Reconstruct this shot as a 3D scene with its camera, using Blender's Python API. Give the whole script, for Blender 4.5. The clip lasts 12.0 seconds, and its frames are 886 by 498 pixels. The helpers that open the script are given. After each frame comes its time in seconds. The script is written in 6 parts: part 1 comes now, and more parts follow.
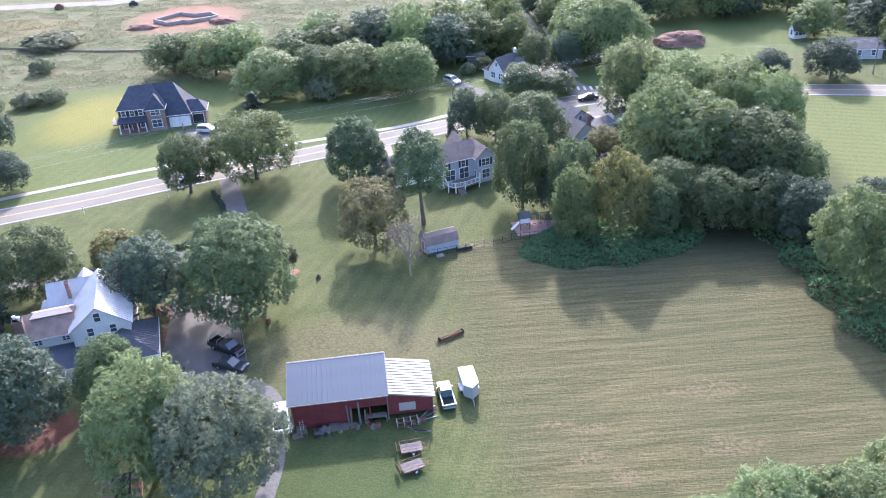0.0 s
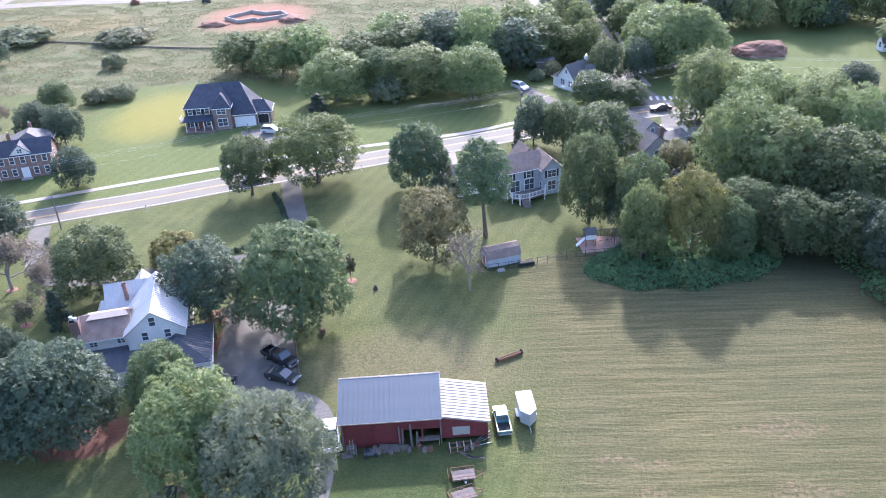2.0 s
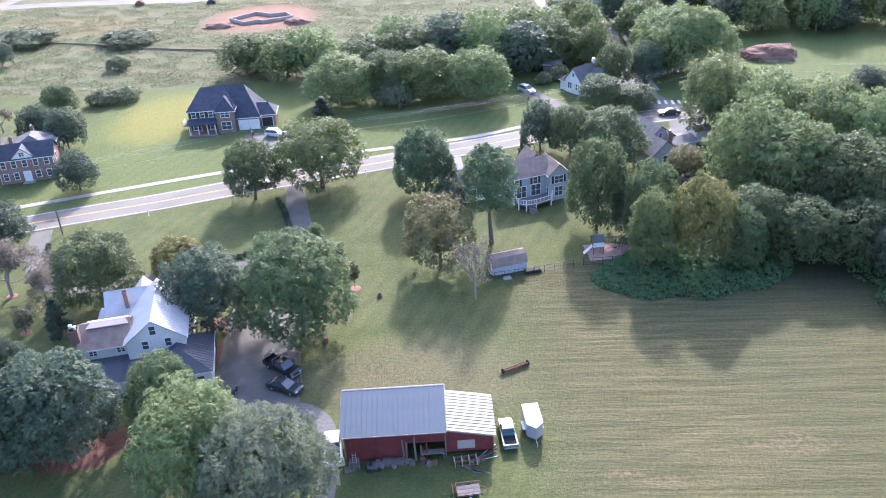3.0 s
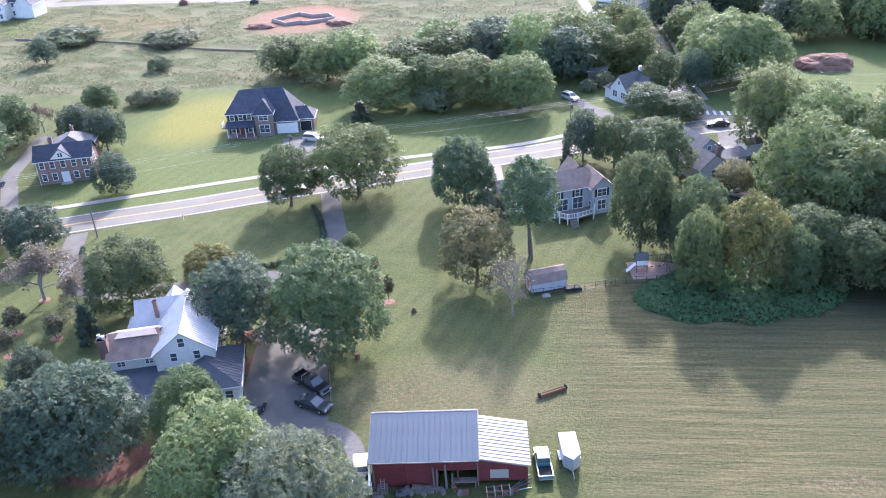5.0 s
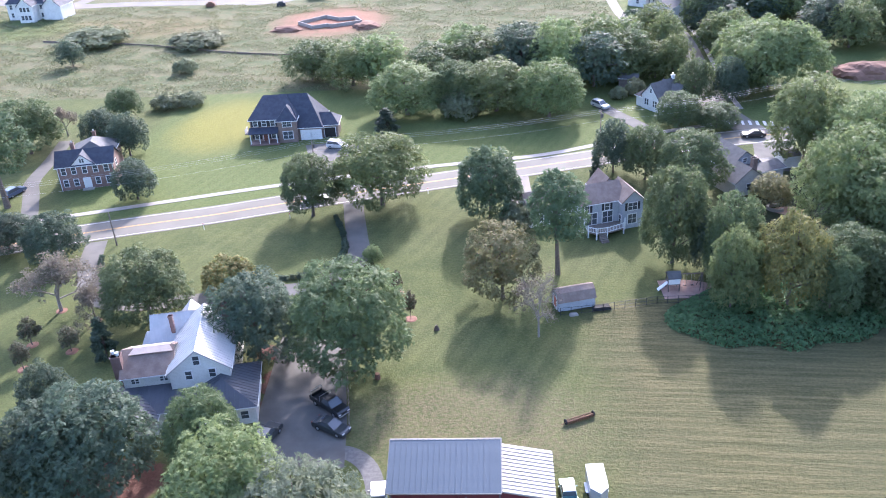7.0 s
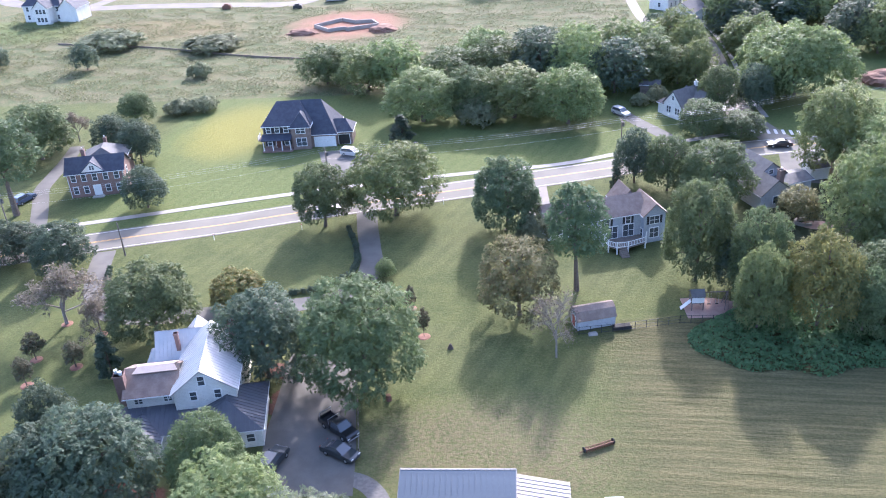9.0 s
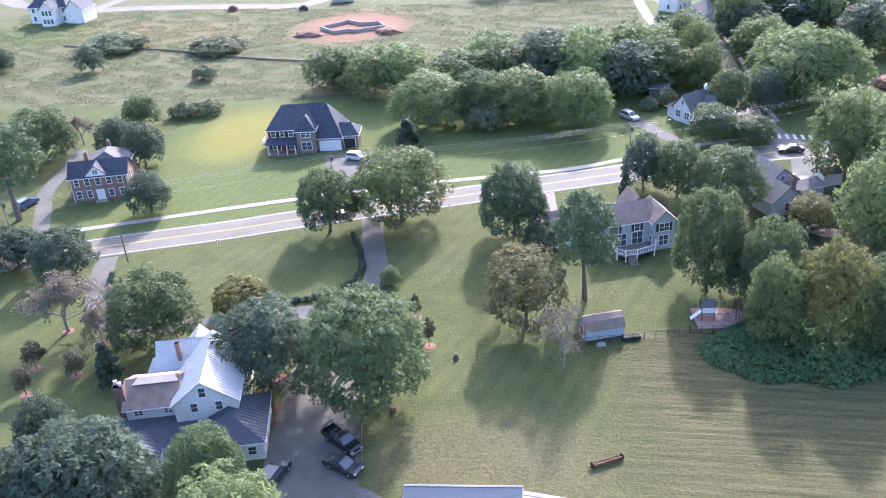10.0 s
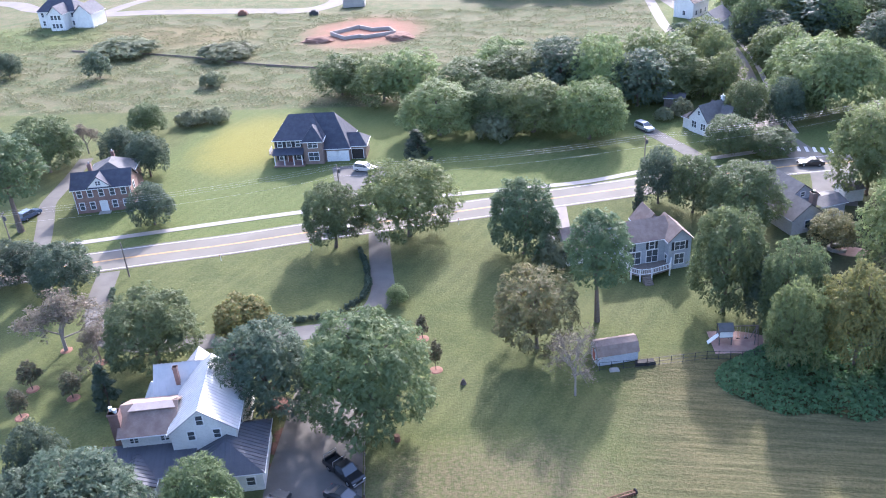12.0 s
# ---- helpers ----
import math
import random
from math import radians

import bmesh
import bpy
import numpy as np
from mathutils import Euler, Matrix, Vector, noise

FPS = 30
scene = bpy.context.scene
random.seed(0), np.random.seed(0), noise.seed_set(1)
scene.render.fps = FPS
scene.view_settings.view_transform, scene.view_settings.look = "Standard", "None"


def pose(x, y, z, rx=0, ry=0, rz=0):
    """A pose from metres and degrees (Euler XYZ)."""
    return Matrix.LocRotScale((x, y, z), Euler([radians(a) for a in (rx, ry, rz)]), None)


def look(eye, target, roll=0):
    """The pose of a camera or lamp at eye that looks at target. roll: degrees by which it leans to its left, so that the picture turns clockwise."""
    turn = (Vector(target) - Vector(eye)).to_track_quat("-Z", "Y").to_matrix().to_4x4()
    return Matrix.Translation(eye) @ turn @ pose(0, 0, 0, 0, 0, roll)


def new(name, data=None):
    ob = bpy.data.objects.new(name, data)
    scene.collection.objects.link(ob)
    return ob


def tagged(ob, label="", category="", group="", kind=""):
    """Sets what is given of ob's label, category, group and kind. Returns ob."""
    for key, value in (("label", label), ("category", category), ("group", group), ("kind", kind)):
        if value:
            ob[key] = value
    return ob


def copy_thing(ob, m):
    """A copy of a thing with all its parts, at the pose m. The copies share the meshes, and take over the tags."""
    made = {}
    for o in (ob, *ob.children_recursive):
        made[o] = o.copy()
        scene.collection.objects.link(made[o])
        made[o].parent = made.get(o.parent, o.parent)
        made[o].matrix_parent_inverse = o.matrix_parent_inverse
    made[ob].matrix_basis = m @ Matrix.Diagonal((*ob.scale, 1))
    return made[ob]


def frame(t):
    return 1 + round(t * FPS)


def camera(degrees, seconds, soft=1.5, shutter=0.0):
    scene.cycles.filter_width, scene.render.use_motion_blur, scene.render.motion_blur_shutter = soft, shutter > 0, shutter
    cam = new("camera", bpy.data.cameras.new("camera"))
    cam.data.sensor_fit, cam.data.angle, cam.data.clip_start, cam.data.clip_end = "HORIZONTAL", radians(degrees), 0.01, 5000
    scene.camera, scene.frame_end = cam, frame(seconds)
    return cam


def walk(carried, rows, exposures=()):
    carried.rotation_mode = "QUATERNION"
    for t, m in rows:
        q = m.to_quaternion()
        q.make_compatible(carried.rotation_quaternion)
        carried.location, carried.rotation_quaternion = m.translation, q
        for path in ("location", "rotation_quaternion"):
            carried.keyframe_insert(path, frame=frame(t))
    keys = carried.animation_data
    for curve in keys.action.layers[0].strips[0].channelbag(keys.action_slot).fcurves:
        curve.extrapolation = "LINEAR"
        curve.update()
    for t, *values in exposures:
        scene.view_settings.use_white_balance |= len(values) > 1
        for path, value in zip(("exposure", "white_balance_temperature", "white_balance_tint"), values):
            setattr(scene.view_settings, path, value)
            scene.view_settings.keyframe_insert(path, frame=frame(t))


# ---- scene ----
cam = camera(54.6, 12.0, soft=1.0)
PATH = [
    (0, (-0.393, -0.927, 67.984), (-0.374, 0.822, 67.014), -3.5),
    (0.5, (-0.359, 0.281, 67.996), (-0.383, 2.032, 67.029), -3.5),
    (1, (-0.325, 1.448, 68.004), (-0.396, 3.198, 67.038), -3.5),
    (1.5, (-0.349, 2.553, 67.985), (-0.454, 4.302, 67.021), -3.5),
    (2, (-0.403, 3.687, 67.963), (-0.525, 5.435, 66.999), -3.5),
    (2.5, (-0.451, 4.831, 67.943), (-0.572, 6.579, 66.979), -3.4),
    (3, (-0.512, 5.957, 67.954), (-0.646, 7.705, 66.991), -3.5),
    (5, (-0.681, 10.472, 68.039), (-0.903, 12.213, 67.079), -3.5),
    (5.5, (-0.75, 11.63, 68.022), (-0.995, 13.369, 67.065), -3.6),
    (6, (-0.842, 12.794, 68.02), (-1.099, 14.531, 67.063), -3.6),
    (6.5, (-0.898, 13.935, 68.041), (-1.168, 15.671, 67.084), -3.7),
    (7, (-0.981, 15.067, 68.058), (-1.262, 16.801, 67.102), -3.7),
    (9, (-1.297, 19.733, 68.016), (-1.617, 21.461, 67.062), -3.9),
    (9.5, (-1.384, 20.911, 68.015), (-1.712, 22.638, 67.062), -4.0),
    (10, (-1.485, 22.041, 68.05), (-1.821, 23.767, 67.097), -4.0),
    (10.5, (-1.519, 23.211, 68.123), (-1.862, 24.936, 67.17), -4.0),
    (11, (-1.547, 24.405, 68.233), (-1.898, 26.129, 67.281), -4.1),
    (11.5, (-1.579, 25.548, 68.365), (-1.937, 27.271, 67.413), -4.1),
    (12, (-1.677, 26.725, 68.491), (-2.04, 28.447, 67.541), -4.1),
]
walk(cam, [(t, look(eye, target, roll)) for t, eye, target, roll in PATH], [(0, 2.12, 5320, 26), (12, 2.12, 5320, 26)])

# ---- light ----
world = bpy.data.worlds.new("world")
scene.world = world
world.use_nodes = True
wn = world.node_tree.nodes
sky = wn.new("ShaderNodeTexSky")
sky.sky_type = 'NISHITA'
sky.sun_disc = False
sky.sun_elevation = radians(30.5)
sky.sun_rotation = radians(5.5)
sky.air_density, sky.dust_density = 1.2, 3.0
world.node_tree.links.new(sky.outputs[0], wn["Background"].inputs[0])
wn["Background"].inputs[1].default_value = 0.15
sun = new("sun", bpy.data.lights.new("sun", 'SUN'))
sun.data.energy, sun.data.angle, sun.data.color = 2.7, radians(2.5), (1.0, 0.9, 0.74)
sun.matrix_world = look((0.096 * 50, 0.995 * 50, 0.59 * 50), (0, 0, 0))

# ---- materials ----


def mat(name, rough=0.8, metal=0.0, spec=0.3):
    m = bpy.data.materials.new(name)
    m.use_nodes = True
    b = m.node_tree.nodes["Principled BSDF"]
    b.inputs["Roughness"].default_value = rough
    b.inputs["Metallic"].default_value = metal
    b.inputs["Specular IOR Level"].default_value = spec
    return m, m.node_tree, b


def node(nt, kind, **kw):
    n = nt.nodes.new(kind)
    for k, v in kw.items():
        if k in n.inputs:
            n.inputs[k].default_value = v
        else:
            setattr(n, k, v)
    return n


def noise_fac(nt, scale, detail=4.0, rough=0.6, vec=None):
    n = nt.nodes.new("ShaderNodeTexNoise")
    n.inputs["Scale"].default_value = scale
    n.inputs["Detail"].default_value = detail
    n.inputs["Roughness"].default_value = rough
    if vec is None:
        tc = nt.nodes.new("ShaderNodeNewGeometry")
        vec = tc.outputs["Position"]
    nt.links.new(vec, n.inputs["Vector"])
    return n.outputs["Fac"]


def val(nt, socket, lo, hi, to0=0.0, to1=1.0):
    n = nt.nodes.new("ShaderNodeMapRange")
    n.interpolation_type = 'SMOOTHSTEP'
    for k, v in ((1, lo), (2, hi), (3, to0), (4, to1)):
        n.inputs[k].default_value = v
    nt.links.new(socket, n.inputs[0])
    return n.outputs[0]


def math_(nt, op, a, b=None):
    n = nt.nodes.new("ShaderNodeMath")
    n.operation = op
    for i, s in enumerate((a, b)):
        if s is None:
            continue
        if isinstance(s, (int, float)):
            n.inputs[i].default_value = s
        else:
            nt.links.new(s, n.inputs[i])
    return n.outputs[0]


def mixc(nt, fac, a, b):
    n = nt.nodes.new("ShaderNodeMix")
    n.data_type = 'RGBA'
    if isinstance(fac, (int, float)):
        n.inputs[0].default_value = fac
    else:
        nt.links.new(fac, n.inputs[0])
    for i, s in ((6, a), (7, b)):
        if isinstance(s, tuple):
            n.inputs[i].default_value = (*s, 1)
        else:
            nt.links.new(s, n.inputs[i])
    return n.outputs[2]


def bump(nt, b, height, strength=0.4, dist=0.1):
    n = nt.nodes.new("ShaderNodeBump")
    n.inputs["Strength"].default_value = strength
    n.inputs["Distance"].default_value = dist
    nt.links.new(height, n.inputs["Height"])
    nt.links.new(n.outputs[0], b.inputs["Normal"])


def plain(name, c1, c2, rough=0.8, metal=0.0, scale=1.5, fine=12.0, spec=0.3, bumpy=0.15):
    """Two colours mixed by large stains and fine grain."""
    m, nt, b = mat(name, rough, metal, spec)
    tc = nt.nodes.new("ShaderNodeTexCoord")
    big = noise_fac(nt, scale, 5, 0.6, tc.outputs["Object"])
    small = noise_fac(nt, fine, 3, 0.6, tc.outputs["Object"])
    f = math_(nt, 'ADD', math_(nt, 'MULTIPLY', val(nt, big, 0.3, 0.7), 0.65), math_(nt, 'MULTIPLY', small, 0.35))
    nt.links.new(mixc(nt, f, c1, c2), b.inputs["Base Color"])
    if bumpy:
        bump(nt, b, small, bumpy, 0.03)
    return m


def lined(name, c1, c2, pitch, axis=2, rough=0.6, dark=0.6, width=0.12):
    """Boards or courses: thin darker joints every pitch metres along an object axis."""
    m, nt, b = mat(name, rough)
    tc = nt.nodes.new("ShaderNodeTexCoord")
    sep = nt.nodes.new("ShaderNodeSeparateXYZ")
    nt.links.new(tc.outputs["Object"], sep.inputs[0])
    k = math_(nt, 'FRACT', math_(nt, 'DIVIDE', sep.outputs[axis], pitch))
    j = val(nt, k, 0.0, width, dark, 1.0)
    big = noise_fac(nt, 0.9, 5, 0.65, tc.outputs["Object"])
    c = mixc(nt, val(nt, big, 0.3, 0.7), c1, c2)
    n = nt.nodes.new("ShaderNodeMix")
    n.data_type, n.blend_type = 'RGBA', 'MULTIPLY'
    n.inputs[0].default_value = 1.0
    nt.links.new(c, n.inputs[6])
    nt.links.new(j, n.inputs[7])
    nt.links.new(n.outputs[2], b.inputs["Base Color"])
    bump(nt, b, k, 0.3, 0.03)
    return m


def leafy(name, c1, c2, c3, trans=0.48):
    m, nt, b = mat(name, 0.58, 0.0, 0.22)
    g = nt.nodes.new("ShaderNodeNewGeometry")
    oi = nt.nodes.new("ShaderNodeObjectInfo")
    tc = nt.nodes.new("ShaderNodeTexCoord")
    patch = noise_fac(nt, 2.2, 3, 0.6, tc.outputs["Object"])
    c = mixc(nt, g.outputs["Random Per Island"], c1, c2)
    c = mixc(nt, math_(nt, 'MULTIPLY', val(nt, patch, 0.4, 0.7), 0.7), c, c3)
    hs = nt.nodes.new("ShaderNodeHueSaturation")
    nt.links.new(c, hs.inputs["Color"])
    nt.links.new(val(nt, oi.outputs["Random"], 0, 1, 0.86, 1.1), hs.inputs["Value"])
    nt.links.new(val(nt, oi.outputs["Random"], 0, 1, 0.495, 0.515), hs.inputs["Hue"])
    nt.links.new(hs.outputs[0], b.inputs["Base Color"])
    tr = nt.nodes.new("ShaderNodeBsdfTranslucent")
    nt.links.new(hs.outputs[0], tr.inputs[0])
    mx = nt.nodes.new("ShaderNodeMixShader")
    mx.inputs[0].default_value = trans
    nt.links.new(b.outputs[0], mx.inputs[1])
    nt.links.new(tr.outputs[0], mx.inputs[2])
    nt.links.new(mx.outputs[0], nt.nodes["Material Output"].inputs[0])
    return m


GREENS = {
    "maple": ((0.092, 0.125, 0.056), (0.126, 0.162, 0.072), (0.152, 0.18, 0.083)),
    "dark": ((0.068, 0.1, 0.066), (0.095, 0.13, 0.08), (0.115, 0.14, 0.095)),
    "light": ((0.15, 0.2, 0.082), (0.2, 0.245, 0.095), (0.21, 0.24, 0.108)),
    "gold": ((0.15, 0.17, 0.065), (0.24, 0.22, 0.07), (0.18, 0.185, 0.075)),
    "rust": ((0.16, 0.17, 0.08), (0.2, 0.185, 0.085), (0.22, 0.17, 0.09)),
    "oakgold": ((0.125, 0.17, 0.07), (0.165, 0.205, 0.08), (0.195, 0.205, 0.08)),
    "orange": ((0.15, 0.185, 0.07), (0.28, 0.21, 0.07), (0.16, 0.19, 0.075)),
    "locust": ((0.12, 0.14, 0.09), (0.165, 0.185, 0.11), (0.15, 0.165, 0.115)),
    "conifer": ((0.06, 0.085, 0.055), (0.085, 0.115, 0.072), (0.1, 0.12, 0.08)),
    "pear": ((0.082, 0.12, 0.062), (0.11, 0.155, 0.078), (0.125, 0.165, 0.085)),
    "red": ((0.08, 0.1, 0.06), (0.15, 0.11, 0.07), (0.1, 0.12, 0.07)),
    "dry": ((0.15, 0.13, 0.105), (0.19, 0.155, 0.125), (0.14, 0.135, 0.095)),
    "vine": ((0.08, 0.14, 0.06), (0.115, 0.19, 0.075), (0.135, 0.19, 0.085)),
    "scrub": ((0.17, 0.19, 0.11), (0.22, 0.235, 0.13), (0.2, 0.21, 0.13)),
    "tuft": ((0.13, 0.15, 0.07), (0.195, 0.185, 0.095), (0.16, 0.165, 0.085)),
}
LEAF = {k: leafy("leaves_" + k, *v) for k, v in GREENS.items()}
BARK = plain("bark", (0.09, 0.07, 0.055), (0.16, 0.13, 0.11), 0.9, scale=3)
PALEBARK = plain("pale_bark", (0.2, 0.17, 0.15), (0.3, 0.26, 0.23), 0.9, scale=3)
ASPHALT = plain("asphalt", (0.115, 0.104, 0.083), (0.165, 0.15, 0.121), 0.85, scale=0.12, fine=6)
DRIVE = plain("worn_asphalt", (0.085, 0.08, 0.07), (0.14, 0.13, 0.113), 0.9, scale=0.25, fine=5)
TANDRIVE = plain("pale_driveway", (0.18, 0.158, 0.135), (0.25, 0.22, 0.19), 0.9, scale=0.3)
NEWROAD = plain("new_road_surface", (0.13, 0.117, 0.104), (0.19, 0.172, 0.152), 0.9, scale=0.15, fine=4)
DOORBROWN = plain("brown_door_paint", (0.12, 0.05, 0.04), (0.16, 0.07, 0.05), 0.5)
SOIL = plain("heaped_soil", (0.155, 0.085, 0.058), (0.23, 0.135, 0.095), 0.95, scale=0.5, fine=5)
CONCRETE = plain("concrete", (0.24, 0.222, 0.195), (0.32, 0.295, 0.26), 0.85, scale=0.5)
GRAVEL = plain("gravel", (0.09, 0.088, 0.08), (0.16, 0.15, 0.14), 0.95, scale=2, fine=20)
WHITELINE = plain("white_line", (0.42, 0.41, 0.39), (0.56, 0.55, 0.52), 0.7, scale=2)
YELLOWLINE = plain("yellow_line", (0.45, 0.26, 0.08), (0.52, 0.32, 0.11), 0.7, scale=2)
MULCH = plain("mulch", (0.16, 0.08, 0.055), (0.26, 0.14, 0.1), 0.95, scale=2, fine=14)
REDSOIL = plain("red_soil", (0.3, 0.16, 0.11), (0.42, 0.25, 0.18), 0.95, scale=0.5, fine=5)
BRICKPAVE = plain("brick_paving", (0.3, 0.19, 0.15), (0.4, 0.27, 0.22), 0.9, scale=1, fine=10)
WHITE = plain("white_paint", (0.6, 0.6, 0.58), (0.7, 0.7, 0.68), 0.5, scale=1)
WHITESIDE = lined("white_clapboard", (0.62, 0.61, 0.57), (0.7, 0.69, 0.65), 0.2)
GREYSIDE = lined("grey_clapboard", (0.33, 0.35, 0.37), (0.39, 0.41, 0.43), 0.2)
TANSIDE = lined("tan_siding", (0.42, 0.4, 0.36), (0.48, 0.46, 0.42), 0.2)
BRICK = lined("red_brick", (0.175, 0.11, 0.092), (0.24, 0.158, 0.135), 0.15, dark=0.8, width=0.2)
BROWNBRICK = lined("brown_brick", (0.17, 0.12, 0.1), (0.24, 0.18, 0.15), 0.15, dark=0.8, width=0.2)
SHINGLE = lined("dark_shingles", (0.035, 0.04, 0.055), (0.055, 0.06, 0.075), 0.28, axis=1, rough=0.75, dark=0.8)
GREYSHINGLE = lined("grey_shingles", (0.085, 0.083, 0.08), (0.12, 0.116, 0.113), 0.28, axis=1, rough=0.75, dark=0.85)
BROWNSHINGLE = lined("brown_shingles", (0.165, 0.12, 0.095), (0.235, 0.18, 0.145), 0.28, axis=1, rough=0.8, dark=0.85)
TANRIDGE = plain("tan_shingles", (0.36, 0.29, 0.24), (0.42, 0.35, 0.3), 0.8)
BLUEMETAL = plain("blue_grey_metal", (0.054, 0.076, 0.098), (0.074, 0.1, 0.125), 0.65, 0.0, scale=0.7, spec=0.5, bumpy=0.03)
WHITEMETAL = plain("white_metal", (0.235, 0.215, 0.19), (0.295, 0.27, 0.24), 0.6, 0.0, scale=0.7, spec=0.5, bumpy=0.03)
TINROOF = plain("painted_tin", (0.39, 0.385, 0.37), (0.51, 0.5, 0.475), 0.55, 0.1, scale=0.8, spec=0.5, bumpy=0.04)
DARKMETAL = plain("dark_metal", (0.06, 0.063, 0.075), (0.09, 0.095, 0.105), 0.7, 0.0, scale=0.6, spec=0.5, bumpy=0.04)
BARNRED = lined("barn_red_metal", (0.105, 0.024, 0.026), (0.145, 0.034, 0.036), 0.3, axis=0, rough=0.6, dark=0.75)
GLASS = mat("window_glass", 0.08, 0.0, 0.6)[0]
GLASS.node_tree.nodes["Principled BSDF"].inputs["Base Color"].default_value = (0.07, 0.08, 0.09, 1)
# near-black: paints the shade inside openings, and colours the dark tarpaulin
DARK = plain("dark_interior", (0.02, 0.02, 0.02), (0.035, 0.033, 0.03), 0.9)
SHUTTER = plain("black_shutter", (0.02, 0.022, 0.025), (0.03, 0.032, 0.035), 0.6)
RUBBER = plain("rubber", (0.02, 0.02, 0.02), (0.03, 0.03, 0.03), 0.85)
STEEL = plain("steel", (0.4, 0.41, 0.42), (0.5, 0.5, 0.5), 0.4, 0.8)
RUST = plain("rusty_iron", (0.13, 0.07, 0.05), (0.22, 0.12, 0.08), 0.85, 0.2, scale=4)
WOOD = plain("weathered_wood", (0.13, 0.108, 0.088), (0.22, 0.185, 0.155), 0.85, scale=2)
PALEWOOD = plain("pale_wood", (0.11, 0.092, 0.085), (0.165, 0.14, 0.125), 0.8, scale=2)
POLEWOOD = plain("pole_wood", (0.14, 0.11, 0.09), (0.22, 0.18, 0.15), 0.9, scale=2)
BLACKIRON = plain("black_iron", (0.03, 0.03, 0.03), (0.05, 0.05, 0.05), 0.6)
REDBARK = plain("red_plastic", (0.4, 0.09, 0.06), (0.48, 0.14, 0.1), 0.6)


def paint(name, c):
    m, nt, b = mat(name, 0.3, 0.2, 0.5)
    nt.links.new(mixc(nt, noise_fac(nt, 2.0), c, tuple(x * 1.15 + 0.01 for x in c)), b.inputs["Base Color"])
    b.inputs["Coat Weight"].default_value = 0.6
    return m


def ground_material():
    m, nt, b = mat("ground", 0.95, 0, 0.15)
    geo = nt.nodes.new("ShaderNodeNewGeometry")
    sep = nt.nodes.new("ShaderNodeSeparateXYZ")
    nt.links.new(geo.outputs["Position"], sep.inputs[0])
    X, Y = sep.outputs[0], sep.outputs[1]
    n0 = noise_fac(nt, 0.035, 5, 0.6)
    n1 = noise_fac(nt, 0.22, 6, 0.65)
    n2 = noise_fac(nt, 1.6, 5, 0.7)
    n3 = noise_fac(nt, 7.0, 3, 0.7)
    n4 = noise_fac(nt, 2.6, 8, 0.8)
    wob = math_(nt, 'MULTIPLY', math_(nt, 'SUBTRACT', n1, 0.5), 6.0)
    Xw, Yw = math_(nt, 'ADD', X, wob), math_(nt, 'ADD', Y, wob)

    def lin(a, bb, c, x=Xw, y=Yw):
        return math_(nt, 'ADD', math_(nt, 'ADD', math_(nt, 'MULTIPLY', x, a), math_(nt, 'MULTIPLY', y, bb)), c)

    def disc(cx, cy, rx, ry, soft=0.3):
        dx = math_(nt, 'DIVIDE', math_(nt, 'SUBTRACT', Xw, cx), rx)
        dy = math_(nt, 'DIVIDE', math_(nt, 'SUBTRACT', Yw, cy), ry)
        d = math_(nt, 'ADD', math_(nt, 'MULTIPLY', dx, dx), math_(nt, 'MULTIPLY', dy, dy))
        return val(nt, d, 1 - soft, 1 + soft, 1, 0)

    # lawn
    lawn = mixc(nt, val(nt, n1, 0.3, 0.7), (0.072, 0.09, 0.029), (0.108, 0.123, 0.04))
    lawn = mixc(nt, math_(nt, 'MULTIPLY', val(nt, n2, 0.45, 0.72), 0.75), lawn, (0.122, 0.128, 0.05))
    lawn = mixc(nt, math_(nt, 'MULTIPLY', val(nt, n0, 0.45, 0.65), 0.35), lawn, (0.122, 0.124, 0.056))
    # greener tended lawns beyond the road
    fresh = math_(nt, 'MULTIPLY', val(nt, lin(-0.38, 1, -178.0, X, Y), -1, 1), val(nt, X, -100, -94))
    lawn = mixc(nt, math_(nt, 'MULTIPLY', fresh, 0.7), lawn, mixc(nt, val(nt, n2, 0.35, 0.65), (0.092, 0.128, 0.034), (0.132, 0.158, 0.05)))
    mow = math_(nt, 'SINE', math_(nt, 'MULTIPLY', lin(0.94, -0.34, 0, X, Y), 2 * math.pi / 2.6))
    lawn = mixc(nt, math_(nt, 'MULTIPLY', math_(nt, 'MULTIPLY', val(nt, mow, -0.3, 0.3), val(nt, n0, 0.4, 0.55)), 0.22), lawn, (0.15, 0.165, 0.062))
    # worn drier lawn behind the barn
    lawn = mixc(nt, math_(nt, 'MULTIPLY', math_(nt, 'MULTIPLY', disc(-11, 95, 15, 9, 0.8), val(nt, n2, 0.4, 0.6, 0.25, 1)), 0.75), lawn, (0.17, 0.137, 0.08))
    lawn = mixc(nt, math_(nt, 'MULTIPLY', disc(-80, 198, 11, 16, 0.9), 0.55), lawn, (0.277, 0.238, 0.049))
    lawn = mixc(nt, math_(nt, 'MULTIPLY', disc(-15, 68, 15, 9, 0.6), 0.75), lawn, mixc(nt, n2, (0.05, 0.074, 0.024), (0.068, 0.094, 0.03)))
    # mown hay field with swaths
    u = lin(-0.125, 1.0, 0.0, X, Y)
    u = math_(nt, 'ADD', u, math_(nt, 'MULTIPLY', n0, 9.0))
    w1 = math_(nt, 'SINE', math_(nt, 'MULTIPLY', u, 2 * math.pi / 3.1))
    w2 = math_(nt, 'SINE', math_(nt, 'MULTIPLY', u, 2 * math.pi / 0.95))
